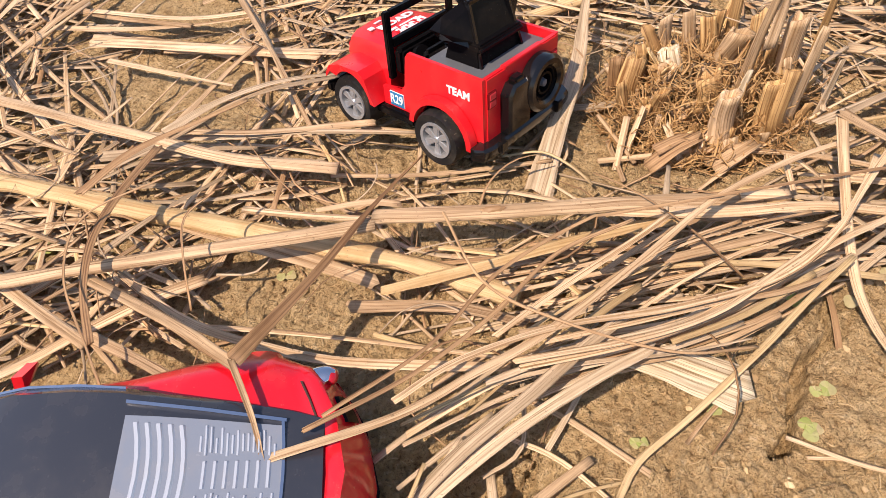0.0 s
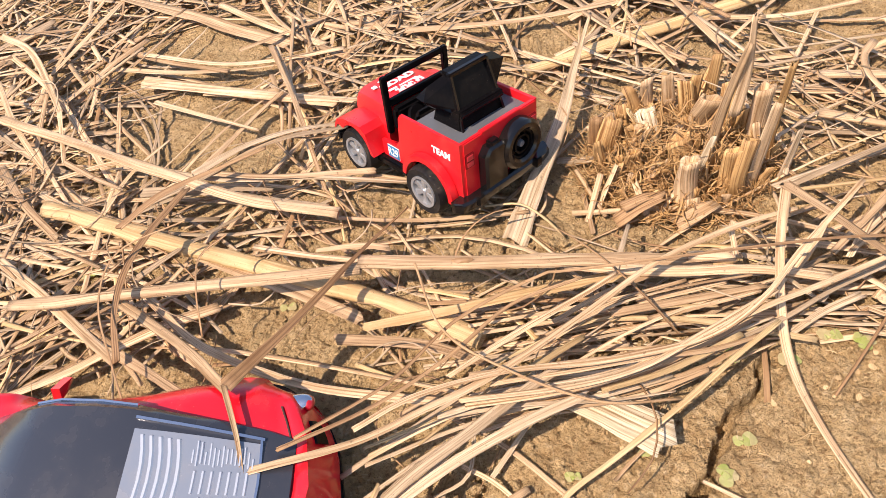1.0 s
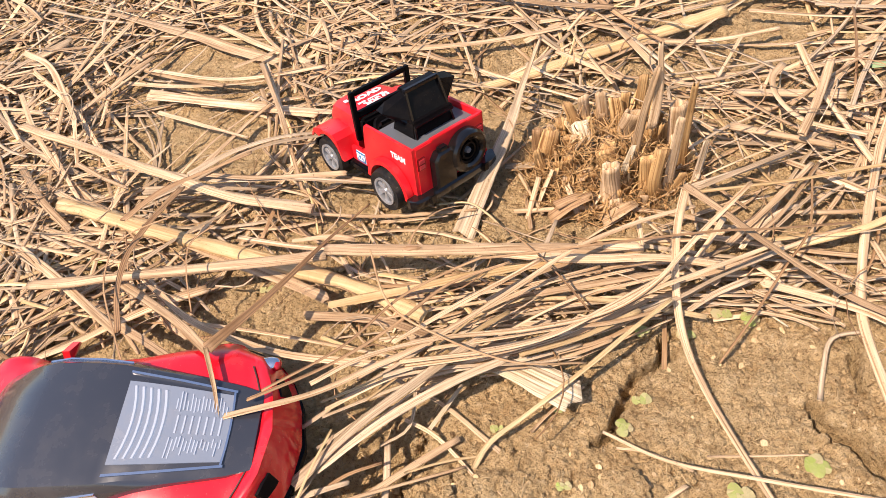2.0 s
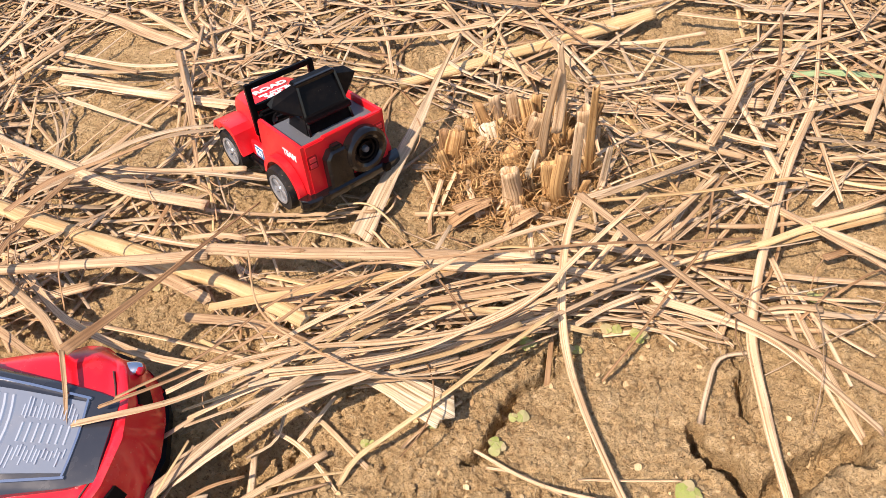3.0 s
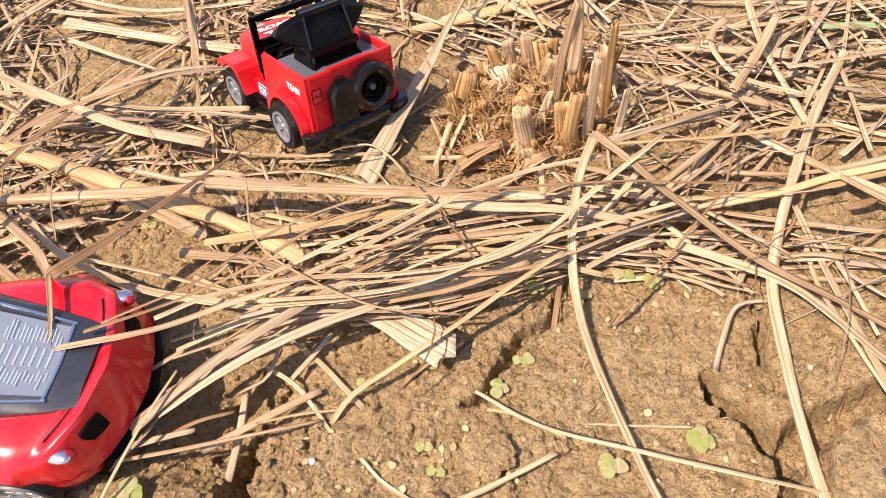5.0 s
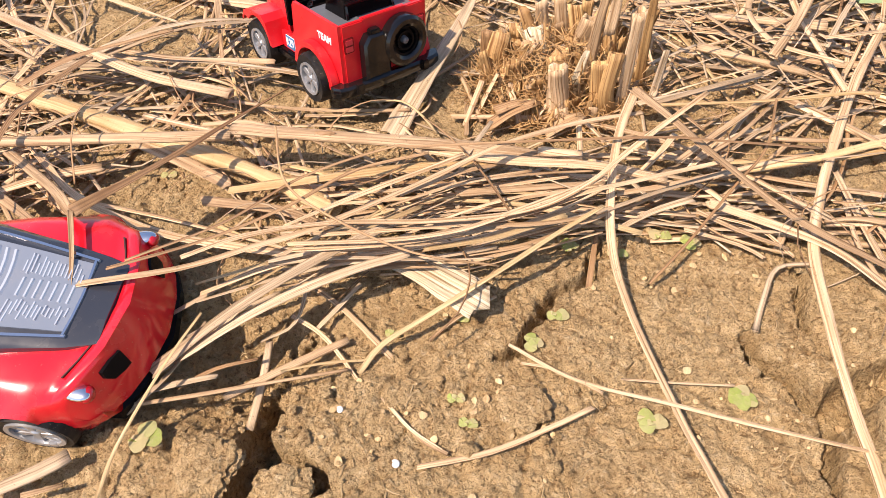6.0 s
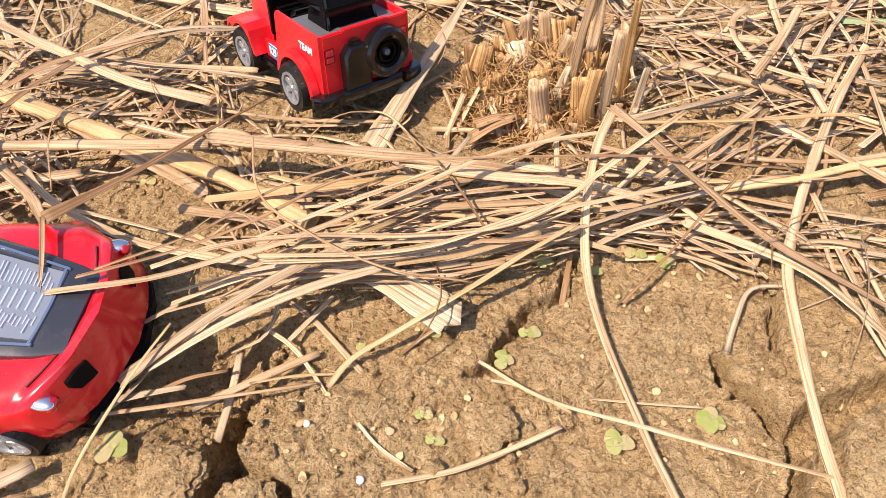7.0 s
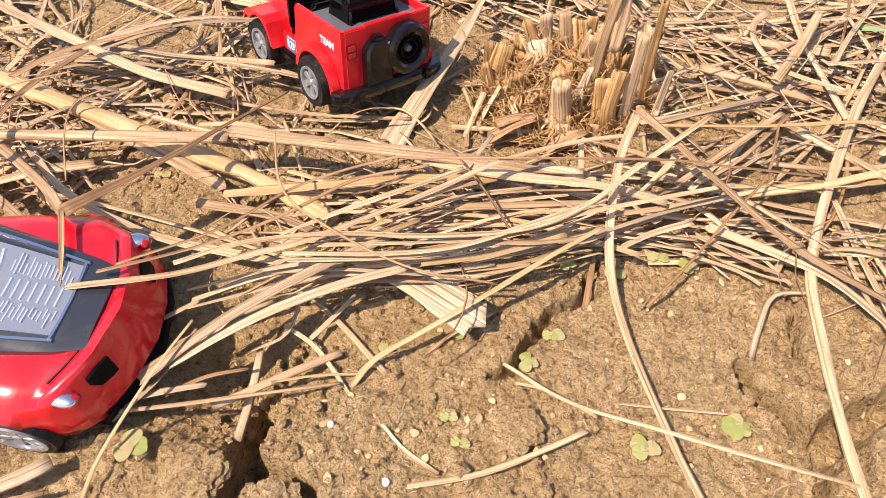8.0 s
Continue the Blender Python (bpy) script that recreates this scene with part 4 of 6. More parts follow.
def scatter():
    rng = random.Random(5)
    tones = ["pale"] * 10 + ["grey"] * 4 + ["gold"] * 2 + ["brown"] * 2
    made = 0
    while made < 68:
        x, y = rng.uniform(-0.50, 0.42), rng.uniform(0.12, 0.66)
        length = rng.uniform(0.06, 0.20)
        heading = rng.gauss(-0.15, 0.75)
        d = Vector((math.cos(heading), math.sin(heading))) * length * 0.5
        if any(bare(x + d.x * k, y + d.y * k) > rng.random() for k in (-1, -0.5, 0, 0.5, 1)):
            continue
        if -0.17 < x < 0.27 and y < 0.30 and rng.random() < 0.93:
            continue
        kind = rng.choice(("stem", "leaf", "leaf"))
        width = rng.uniform(0.0025, 0.0058) if kind == "stem" else rng.uniform(0.0025, 0.0068)
        straw(kind, rng.choice(tones), width, *random_line(rng, x, y, length, heading, rng.uniform(0.003, 0.016)))
        made += 1
    for tone, count, low, high, wide in (("pale", 3100, 0.02, 0.17, 0.0034), ("grey", 1600, 0.015, 0.15, 0.0029), ("brown", 1000, 0.008, 0.07, 0.0025), ("gold", 350, 0.015, 0.10, 0.0030)):
        verts, faces, uvs = [], [], []
        made = 0
        while made < count:
            x, y = rng.uniform(-0.60, 0.48), 0.10 + 0.7 * rng.random() ** 1.3
            length, heading = rng.uniform(low, high), rng.gauss(-0.1, 0.9)
            d = Vector((math.cos(heading), math.sin(heading))) * length * 0.5
            if any(bare(x + d.x * k, y + d.y * k) > rng.random() for k in (-1, 0, 1)):
                continue
            close = -0.18 < x < 0.28 and y < 0.31
            if close and y > 0.19 and rng.random() < 0.3:
                continue
            base, slim = (rng.uniform(0.0005, 0.007), rng.uniform(0.25, 0.85)) if close else (rng.uniform(0.001, 0.010), rng.uniform(0.4, 1.1))
            v, f, u = strip(random_line(rng, x, y, length, heading, base), wide * slim, rng.choice(("stem", "leaf", "leaf", "leaf")), rng, 0.012, (1.0, rng.uniform(0.5, 1.0)), True)
            k = len(verts)
            verts += v
            uvs += u
            faces += [tuple(q + k for q in face) for face in f]
            made += 1
        ob = mesh_object("straw_litter", verts, faces, STRAW[tone], uvs=uvs)
        tagged(ob, f"layer of broken {WORDS[tone]} straw bits over the soil", "straw litter", kind="stuff")


scatter()


def bundle():
    """Thin dry blades that lie side by side along the sweep of the pile."""
    rng = random.Random(41)
    sweeps = (((-0.035, 0.098, 0.022), (0.005, 0.113, 0.026), (0.048, 0.121, 0.026), (0.083, 0.133, 0.024), (0.112, 0.152, 0.022), (0.150, 0.186, 0.020)),
              ((-0.030, 0.110, 0.016), (0.015, 0.119, 0.020), (0.060, 0.126, 0.020), (0.100, 0.142, 0.020), (0.160, 0.170, 0.014)),
              ((-0.045, 0.088, 0.012), (-0.005, 0.112, 0.022), (0.030, 0.140, 0.024), (0.070, 0.160, 0.024), (0.130, 0.176, 0.020)),
              ((-0.050, 0.152, 0.010), (0.000, 0.156, 0.014), (0.050, 0.160, 0.016), (0.100, 0.168, 0.015), (0.150, 0.172, 0.010)),
              ((-0.020, 0.133, 0.008), (0.030, 0.146, 0.012), (0.075, 0.151, 0.014), (0.125, 0.150, 0.010), (0.165, 0.146, 0.006)))
    for sweep in sweeps:
        for _ in range(10):
            line = glide(sweep, 0.012)
            a = rng.randrange(0, max(1, len(line) // 2))
            b = min(len(line), a + rng.randrange(4, 11))
            side, low, turn = rng.gauss(0, 0.005), rng.uniform(-0.008, 0.001), rng.gauss(0, 0.10)
            pts = []
            for k, p in enumerate(line[a:b:2]):
                z = p.z + low
                pts.append((p.x + rng.gauss(0, 0.0008), p.y + side + turn * 0.024 * (k - 2), max(z, ground_height(p.x, p.y) + 0.0015)))
            if len(pts) > 1:
                straw("leaf", rng.choice(("pale", "pale", "grey", "grey", "brown", "olive")), rng.uniform(0.0009, 0.0028), *pts)


bundle()


def fibres():
    """Thin wiry strands that arch through the pile."""
    rng = random.Random(29)
    for tone, count in (("brown", 110), ("grey", 90)):
        verts, faces, uvs = [], [], []
        while count:
            x, y = rng.uniform(-0.28, 0.28), rng.uniform(0.12, 0.34)
            if bare(x, y) > 0.5:
                continue
            count -= 1
            heading, bend = rng.uniform(0, 6.3), rng.gauss(0, 0.5)
            p = Vector((x, y, ground_height(x, y) + rng.uniform(0.004, 0.02)))
            rise, pts = rng.uniform(-0.1, 0.35), []
            step = rng.uniform(0.006, 0.018)
            for _ in range(5):
                pts.append(p.copy())
                p = p + Vector((math.cos(heading), math.sin(heading), rise)) * step
                p.z = max(p.z, ground_height(p.x, p.y) + 0.001)
                heading, rise = heading + bend, rise - 0.16
            v, f, u = strip(pts, rng.uniform(0.0004, 0.0012), "stem", rng, 0.005, (1.0, 0.6), True)
            k = len(verts)
            verts += v
            uvs += u
            faces += [tuple(q + k for q in face) for face in f]
        tagged(mesh_object("wiry_strands", verts, faces, STRAW[tone], uvs=uvs), f"thin {WORDS[tone]} wiry strands among the straw", "straw strands", kind="stuff")


fibres()


def scar():
    """The dark knot on the thick straw."""
    bm = bmesh.new()
    bmesh.ops.create_icosphere(bm, subdivisions=3, radius=1.0)
    for v in bm.verts:
        k = 1 + 0.3 * noise.noise(v.co * 2.0)
        v.co = Vector((v.co.x * 0.0042 * k, v.co.y * 0.0013 * k, v.co.z * 0.0010 * k)) + Vector((-0.003, 0.1722, 0.0306))
    part("knot", bm, STRAW["brown"], knotted, "dark brown knot")


scar()


def rootlets():
    """Fine dry roots and fibres that cling to the bare soil."""
    rng = random.Random(8)
    verts, faces, uvs = [], [], []
    for _ in range(600):
        if rng.random() < 0.8:
            x, y = rng.uniform(-0.05, 0.25), rng.uniform(0.02, 0.16)
        else:
            x, y = rng.uniform(-0.35, 0.30), rng.uniform(0.14, 0.45)
        heading, length = rng.uniform(0, 6.3), rng.uniform(0.003, 0.010)
        pts = []
        for _ in range(4):
            pts.append((x, y, ground_height(x, y) + 0.0003))
            heading += rng.gauss(0, 0.45)
            x, y = x + math.cos(heading) * length / 3, y + math.sin(heading) * length / 3
        v, f, u = strip(pts, rng.uniform(0.00025, 0.0007), "stem", rng, 0.002, (1.0, 0.5), True)
        k = len(verts)
        verts += v
        uvs += u
        faces += [tuple(q + k for q in face) for face in f]
    tagged(mesh_object("rootlets", verts, faces, STRAW["olive"], uvs=uvs), "fine brown dry roots and fibres on bare soil", "roots", kind="stuff")


rootlets()


def lump_mesh(rng, size, squash, level=2):
    bm = bmesh.new()
    bmesh.ops.create_icosphere(bm, subdivisions=level, radius=1.0)
    seed = Vector((rng.uniform(0, 50), rng.uniform(0, 50), rng.uniform(0, 50)))
    for v in bm.verts:
        k = 1 + 0.4 * noise.noise(v.co * 1.3 + seed) + 0.28 * noise.noise(v.co * 3.3 + seed) + 0.2 * noise.noise(v.co * 7.0 + seed)
        v.co = Vector((v.co.x, v.co.y, v.co.z * squash)) * (size * k)
    return bm


def crumbs():
    rng = random.Random(21)
    verts, faces = [], []
    spots = [(-0.005, 0.06, 0.02), (0.0, 0.195, 0.05), (0.005, 0.197, 0.025), (0.0, 0.195, 0.02), (0.0, 0.09, 0.03), (0.09, 0.08, 0.05), (0.16, 0.12, 0.06), (-0.07, 0.165, 0.04), (0.06, 0.14, 0.05), (-0.02, 0.04, 0.03)]
    for i in range(5200):
        cx, cy, r = rng.choice(spots)
        x, y = rng.gauss(cx, r * 0.6), rng.gauss(cy, r * 0.6)
        size = min(0.0042, 0.0005 + rng.expovariate(1 / 0.0007))
        if i > 1000:
            x, y, size = rng.uniform(-0.05, 0.25), rng.uniform(0.025, 0.175), min(0.0016, 0.0002 + rng.expovariate(1 / 0.00022))
        bm = lump_mesh(rng, size, rng.uniform(0.5, 0.9), 1)
        k = len(verts)
        base = Vector((x, y, ground_height(x, y) + size * 0.25))
        verts += [v.co + base for v in bm.verts]
        faces += [tuple(v.index + k for v in f.verts) for f in bm.faces]
        bm.free()
    tagged(mesh_object("soil_crumbs", verts, faces, SOIL, smooth=False), "loose crumbs of dry tan soil", "soil crumbs", kind="stuff")
    for x, y, size, squash in ((0.086, 0.073, 0.0085, 0.25), (-0.016, 0.040, 0.012, 0.3), (0.003, 0.196, 0.007, 0.7), (0.016, 0.192, 0.006, 0.8), (-0.012, 0.200, 0.006, 0.7), (0.014, 0.036, 0.008, 0.35), (0.205, 0.066, 0.011, 0.3), (-0.052, 0.205, 0.005, 0.8)):
        bm = lump_mesh(rng, size, squash, 4)
        bmesh.ops.translate(bm, verts=bm.verts, vec=(x, y, ground_height(x, y) + size * squash * 0.15))
        tagged(part("soil_clod", bm, SOIL, None, smooth=0), "rough dry tan clod of soil on the ground", "soil clod", "soil clods")


crumbs()


# ---- seedlings and shells ----
def seedling(x, y, leaves, size):
    """A tiny sprout of round leaves pressed on the soil."""
    rng = random.Random(int(x * 9000) + int(y * 7000))
    top = empty("seedling", pose(x, y, max(0.0, ground_height(x, y)) + 0.0012), "small round pale-green seedling leaves on the soil", "seedling", "seedlings")
    size *= 0.75
    for i in range(leaves):
        a = 2 * math.pi * i / leaves + rng.uniform(-0.4, 0.4)
        far = size * (0.75 if leaves > 1 else 0.0)
        cx, cy, r = math.cos(a) * far, math.sin(a) * far, size * rng.uniform(0.75, 1.1)
        bm = bmesh.new()
        mid, rim = bm.verts.new((cx, cy, 0.0008 + i * 0.0003)), []
        for j in range(18):
            b = 2 * math.pi * j / 18
            k = r * (1 + 0.10 * math.sin(3 * b + i) + 0.05 * rng.uniform(-1, 1)) * (0.72 if j == 0 else 1.0)
            rim.append(bm.verts.new((cx + math.cos(a + math.pi + b) * k, cy + math.sin(a + math.pi + b) * k, 0.0006 + i * 0.0003 + rng.uniform(-0.0002, 0.0003))))
        for j in range(18):
            bm.faces.new((mid, rim[j], rim[(j + 1) % 18]))
        bmesh.ops.solidify(bm, geom=bm.faces[:], thickness=0.0003)
        part("leaf", bm, LEAFLET, top)


for x, y, leaves, size in ((0.0955, 0.1113, 2, 0.0034), (0.0875, 0.0985, 3, 0.0034), (0.1335, 0.1530, 2, 0.0038), (0.1447, 0.1497, 3, 0.0034), (0.1172, 0.1420, 2, 0.0032),
                           (0.0985, 0.1442, 3, 0.0030), (0.1575, 0.0850, 4, 0.0038), (0.1280, 0.0730, 3, 0.0042), (0.0685, 0.0655, 2, 0.0028), (-0.0413, 0.0483, 3, 0.0048),
                           (0.0615, 0.1072, 1, 0.0030), (-0.0843, 0.1710, 2, 0.0034), (-0.1905, 0.1945, 3, 0.0050), (0.0633, 0.0745, 2, 0.0026), (0.2082, 0.0710, 3, 0.0042), (0.2188, 0.1693, 2, 0.0036), (0.0365, 0.0978, 2, 0.0024)):
    seedling(x, y, leaves, size)


def snail_shell(x, y, r):
    bm = bmesh.new()
    rings = []
    for i in range(40):
        a = i / 39 * 2 * math.pi * 2.4
        grow = (i / 39) ** 1.4
        centre = Vector((math.cos(a) * r * 0.62 * grow, math.sin(a) * r * 0.62 * grow, r * (0.75 - 0.45 * grow)))
        out = Vector((math.cos(a), math.sin(a), 0))
        rings.append([centre + (out * math.cos(b) + Vector((0, 0, 1)) * math.sin(b)) * (r * (0.10 + 0.36 * grow)) for b in [2 * math.pi * j / 10 for j in range(10)]])
    loft(bm, rings)
    bmesh.ops.translate(bm, verts=bm.verts, vec=(x, y, max(0.0, ground_height(x, y))))
    tagged(part("snail_shell", bm, SHELL, None), "tiny white bleached snail shell on the soil", "shell", "snail shells")


snail_shell(0.0473, 0.0485, 0.0017)
snail_shell(0.0248, 0.0645, 0.0015)


def flecks():
    """Dead round leaflets and chaff, dried onto the bare soil."""
    rng = random.Random(17)
    verts, faces, uvs = [], [], []
    for _ in range(130):
        if rng.random() < 0.6:
            cx, cy = rng.choice(((0.085, 0.075), (0.06, 0.065), (0.165, 0.091), (0.165, 0.091), (0.15, 0.14), (0.12, 0.145), (0.19, 0.10), (0.03, 0.06)))
            x, y = rng.gauss(cx, 0.014), rng.gauss(cy, 0.010)
        else:
            x, y = rng.uniform(-0.03, 0.24), rng.uniform(0.03, 0.16)
        r = rng.uniform(0.0005, 0.0017)
        k = len(verts)
        z = ground_height(x, y)
        tilt = (rng.gauss(0, 0.18), rng.gauss(0, 0.18))
        verts.append((x, y, z + 0.0011))
        uvs.append((x, y))
        spin, long = rng.uniform(0, 6.3), rng.uniform(0.45, 1.0)
        for j in range(9):
            b = 2 * math.pi * j / 9
            u, v = math.cos(b) * r * rng.uniform(0.65, 1.2), math.sin(b) * r * long * rng.uniform(0.8, 1.15)
            dx, dy = u * math.cos(spin) - v * math.sin(spin), u * math.sin(spin) + v * math.cos(spin)
            verts.append((x + dx, y + dy, z + 0.0008 + tilt[0] * dx + tilt[1] * dy + rng.uniform(0, 0.0004)))
            uvs.append((x + dx, y + dy))
        faces += [(k, k + 1 + j, k + 1 + (j + 1) % 9) for j in range(9)]
    tagged(mesh_object("chaff", verts, faces, CHAFF, uvs=uvs), "pale dead leaflets and chaff on bare soil", "chaff", kind="stuff")


flecks()


# ---- stubble ----
def stubble():
    """A cut tuft of rice stubble: hollow stalks of uneven height, husks and fibres."""
    rng = random.Random(3)
    top = empty("stubble_tuft", pose(0.09, 0.235, 0.0), "cut tuft of golden rice stubble rooted in soil", "stubble")

    def stalk(x, y, radius, height, lean, tone, kind="stem"):
        base = Vector((x - 0.09, y - 0.235, -0.004))
        tip = base + Vector((lean[0], lean[1], 1)) * height
        side = Vector((rng.gauss(0, 0.08), rng.gauss(0, 0.08), 0)) * height
        v, f, u = strip([base, base.lerp(tip, 0.5) + side, tip], radius * 2, kind, rng, 0.003, (1.12, 1.0), False, True)
        ob = mesh_object("stalk" if kind == "stem" else "husk", v, f, STRAW[tone], top, u)
        return ob

    # hollow stalks: foot, top and width
    for x, y, tx, ty, h, w, tone in ((0.0900, 0.2170, 0.0892, 0.2181, 0.031, 0.0098, "pale"), (0.1090, 0.2230, 0.1086, 0.2240, 0.030, 0.0104, "stub"), (0.1150, 0.2245, 0.1143, 0.2260, 0.033, 0.0070, "stub"),
                                     (0.1260, 0.2530, 0.1241, 0.2541, 0.036, 0.0090, "pale"), (0.1030, 0.2550, 0.1036, 0.2560, 0.030, 0.0105, "pale"), (0.0885, 0.2400, 0.0885, 0.2410, 0.022, 0.0112, "stub"),
                                     (0.0625, 0.2530, 0.0612, 0.2540, 0.023, 0.0090, "stub"), (0.0750, 0.2580, 0.0754, 0.2590, 0.022, 0.0100, "cream"), (0.0530, 0.2550, 0.0540, 0.2557, 0.023, 0.0066, "brown"), (0.0690, 0.2330, 0.0687, 0.2340, 0.022, 0.0072, "stub")):
        stalk(x, y, w / 2, h + 0.004, ((tx - x) / h, (ty - y) / h), tone)
    # ragged husks of the back row
    for x, y, tx, ty, h, w, tone in ((0.070, 0.272, 0.0697, 0.2746, 0.023, 0.0064, "stub"), (0.078, 0.274, 0.0786, 0.2768, 0.025, 0.0064, "pale"), (0.086, 0.274, 0.0873, 0.2763, 0.028, 0.0064, "pale"), (0.093, 0.271, 0.0943, 0.2728, 0.027, 0.0071, "stub"),
                                     (0.100, 0.274, 0.1010, 0.2760, 0.026, 0.0060, "stub"), (0.112, 0.280, 0.1109, 0.2850, 0.030, 0.0057, "stub"), (0.118, 0.262, 0.1129, 0.2640, 0.034, 0.0080, "stub"), (0.130, 0.262, 0.1310, 0.2640, 0.030, 0.0060, "stub"), (0.058, 0.241, 0.0541, 0.2422, 0.020, 0.0045, "stub")):
        stalk(x, y, w / 2, h + 0.004, ((tx - x) / h, (ty - y) / h), tone, "leaf")
    for _ in range(130):
        a, d = rng.uniform(0, 6.3), math.sqrt(rng.random()) * 0.040
        x, y = 0.092 + math.cos(a) * d * 1.0, 0.247 + math.sin(a) * d * 0.85
        stalk(x, y, rng.uniform(0.0010, 0.0032), rng.uniform(0.008, 0.022) + 0.006 * max(0.0, (y - 0.23) / 0.05), (rng.gauss(0.0, 0.25), rng.gauss(0.0, 0.25)), rng.choice(("stub", "stub", "pale", "pale", "gold")), rng.choice(("stem", "leaf", "leaf", "leaf")))
    # tall blades that stand up out of the tuft, and a curl of husk at its foot
    for pts, w, tone in ((((0.1180, 0.2255, 0.0), (0.1193, 0.2268, 0.025), (0.1206, 0.2280, 0.050)), 0.0068, "pale"), (((0.1262, 0.2385, 0.0), (0.1265, 0.2400, 0.030), (0.1275, 0.2415, 0.058)), 0.0055, "stub"),
                         (((0.1010, 0.2400, 0.004), (0.1055, 0.2440, 0.034), (0.1115, 0.2474, 0.064)), 0.0058, "pale"), (((0.1105, 0.2440, 0.03), (0.1130, 0.2480, 0.052), (0.1120, 0.2510, 0.075)), 0.0050, "pale"),
                         (((0.0965, 0.2300, 0.014), (0.0990, 0.2325, 0.022), (0.1010, 0.2345, 0.028)), 0.0046, "cream"), (((0.0600, 0.2080, 0.006), (0.0700, 0.2110, 0.012), (0.0805, 0.2140, 0.015)), 0.0075, "brown"),
                         (((0.1310, 0.2290, 0.0), (0.1330, 0.2310, 0.016), (0.1350, 0.2330, 0.030)), 0.0050, "grey"), (((0.0840, 0.2080, 0.002), (0.0930, 0.2090, 0.008), (0.1000, 0.2120, 0.010)), 0.0120, "pale")):
        v, f, u = strip([Vector(p) - Vector((0.09, 0.235, 0)) for p in pts], w, "leaf", rng, 0.003, (1.0, 0.6))
        mesh_object("blade", v, f, STRAW[tone], top, u)
    verts, faces, uvs = [], [], []
    for _ in range(2200):
        a, d = rng.uniform(0, 6.3), math.sqrt(rng.random()) * 0.046
        p = Vector((math.cos(a) * d, math.sin(a) * d * 0.85 + 0.010, rng.uniform(0.0, 0.024) * (1.15 - d / 0.046)))
        pts = [p]
        way = Vector((rng.gauss(0, 1), rng.gauss(0, 1), rng.gauss(0.3, 0.8))).normalized()
        for _ in range(3):
            way = (way + Vector((rng.gauss(0, 0.35), rng.gauss(0, 0.35), rng.gauss(0, 0.35)))).normalized()
            pts.append(pts[-1] + way * rng.uniform(0.002, 0.006))
        v, f, u = strip(pts, rng.uniform(0.0002, 0.0011), "leaf", rng, 0.003, (1.0, 0.4), True)
        k = len(verts)
        verts += v
        uvs += u
        faces += [tuple(q + k for q in face) for face in f]
    tagged(mesh_object("fuzz", verts, faces, STRAW["stub"], top, uvs), "frayed golden fibres", kind="stuff")


stubble()


# ---- toy vehicles ----
def wheel(parent, x, y, z, r, width, hub, spokes, name="wheel", rim_mat=None):
    """A wheel facing outwards along the sign of x: tyre and spoked rim."""
    s = 1 if x > 0 else -1
    rim_mat = rim_mat or SILVER
    m = Matrix.Translation((x, y, z)) @ Matrix.Diagonal((s, 1, 1, 1))
    hold = new(name)
    hold.empty_display_size = 0.005
    hold.parent = parent
    bm = bmesh.new()
    lathe(bm, [(hub, 0.0), (r * 0.93, 0.0004), (r, -width * 0.14), (r * 1.005, -width * 0.5), (r, -width * 0.86), (r * 0.93, -width), (hub, -width)], m, 84, 0.035)
    part("tyre", bm, RUBBER, hold)
    bm = bmesh.new()
    lathe(bm, [(hub * 0.86, 0.0006), (hub * 1.02, 0.0008), (hub * 1.02, -width * 0.9), (hub * 0.86, -width * 0.9)], m, 40)
    lathe(bm, [(0.0001, 0.0003), (hub * 0.16, 0.0003), (hub * 0.24, -0.0006), (hub * 0.24, -width * 0.3), (0.0001, -width * 0.3)], m, 20)
    for i in range(spokes):
        q = m @ Matrix.Rotation(2 * math.pi * i / spokes, 4, "X")
        prism(bm, [(-hub * 0.13, hub * 0.15), (hub * 0.13, hub * 0.15), (hub * 0.24, hub * 0.92), (-hub * 0.24, hub * 0.92)], width * 0.26, q @ Matrix(((0, 0, 1, -width * 0.28), (1, 0, 0, 0), (0, 1, 0, 0), (0, 0, 0, 1))), hub * 0.05)
    part("rim", bm, rim_mat, hold)
    # closes the spoke gaps; its dark colour stands in for shade on silver rims
    bm = bmesh.new()
    lathe(bm, [(0.0001, -width * 0.42), (hub * 0.95, -width * 0.42), (hub * 0.95, -width * 0.5), (0.0001, -width * 0.5)], m, 24)
    part("brake_disc", bm, RUBBER if rim_mat is SILVER else rim_mat, hold, "disc behind the spokes, dark for gap shade on silver rims")
    return hold


MM = Matrix.Scale(0.001, 4)


def mm_part(name, build, material, parent, label="", smooth=30):
    """A part whose outline is written in millimetres."""
    bm = bmesh.new()
    build(bm)
    bmesh.ops.transform(bm, matrix=MM, verts=bm.verts)
    return part(name, bm, material, parent, label, smooth)


def side_plate(outline, x, depth):
    """A builder of a plate: outline (y, z) on the side plane at x, thickness towards +x."""
    m = Matrix(((0, 0, 1, x), (1, 0, 0, 0), (0, 1, 0, 0), (0, 0, 0, 1)))
    return lambda bm: prism(bm, outline, depth, m, 0.6)


def arch(cy, cz, r, a0, a1, steps=12):
    return [(cy + r * math.cos(radians(a0 + (a1 - a0) * i / steps)), cz + r * math.sin(radians(a0 + (a1 - a0) * i / steps))) for i in range(steps + 1)]


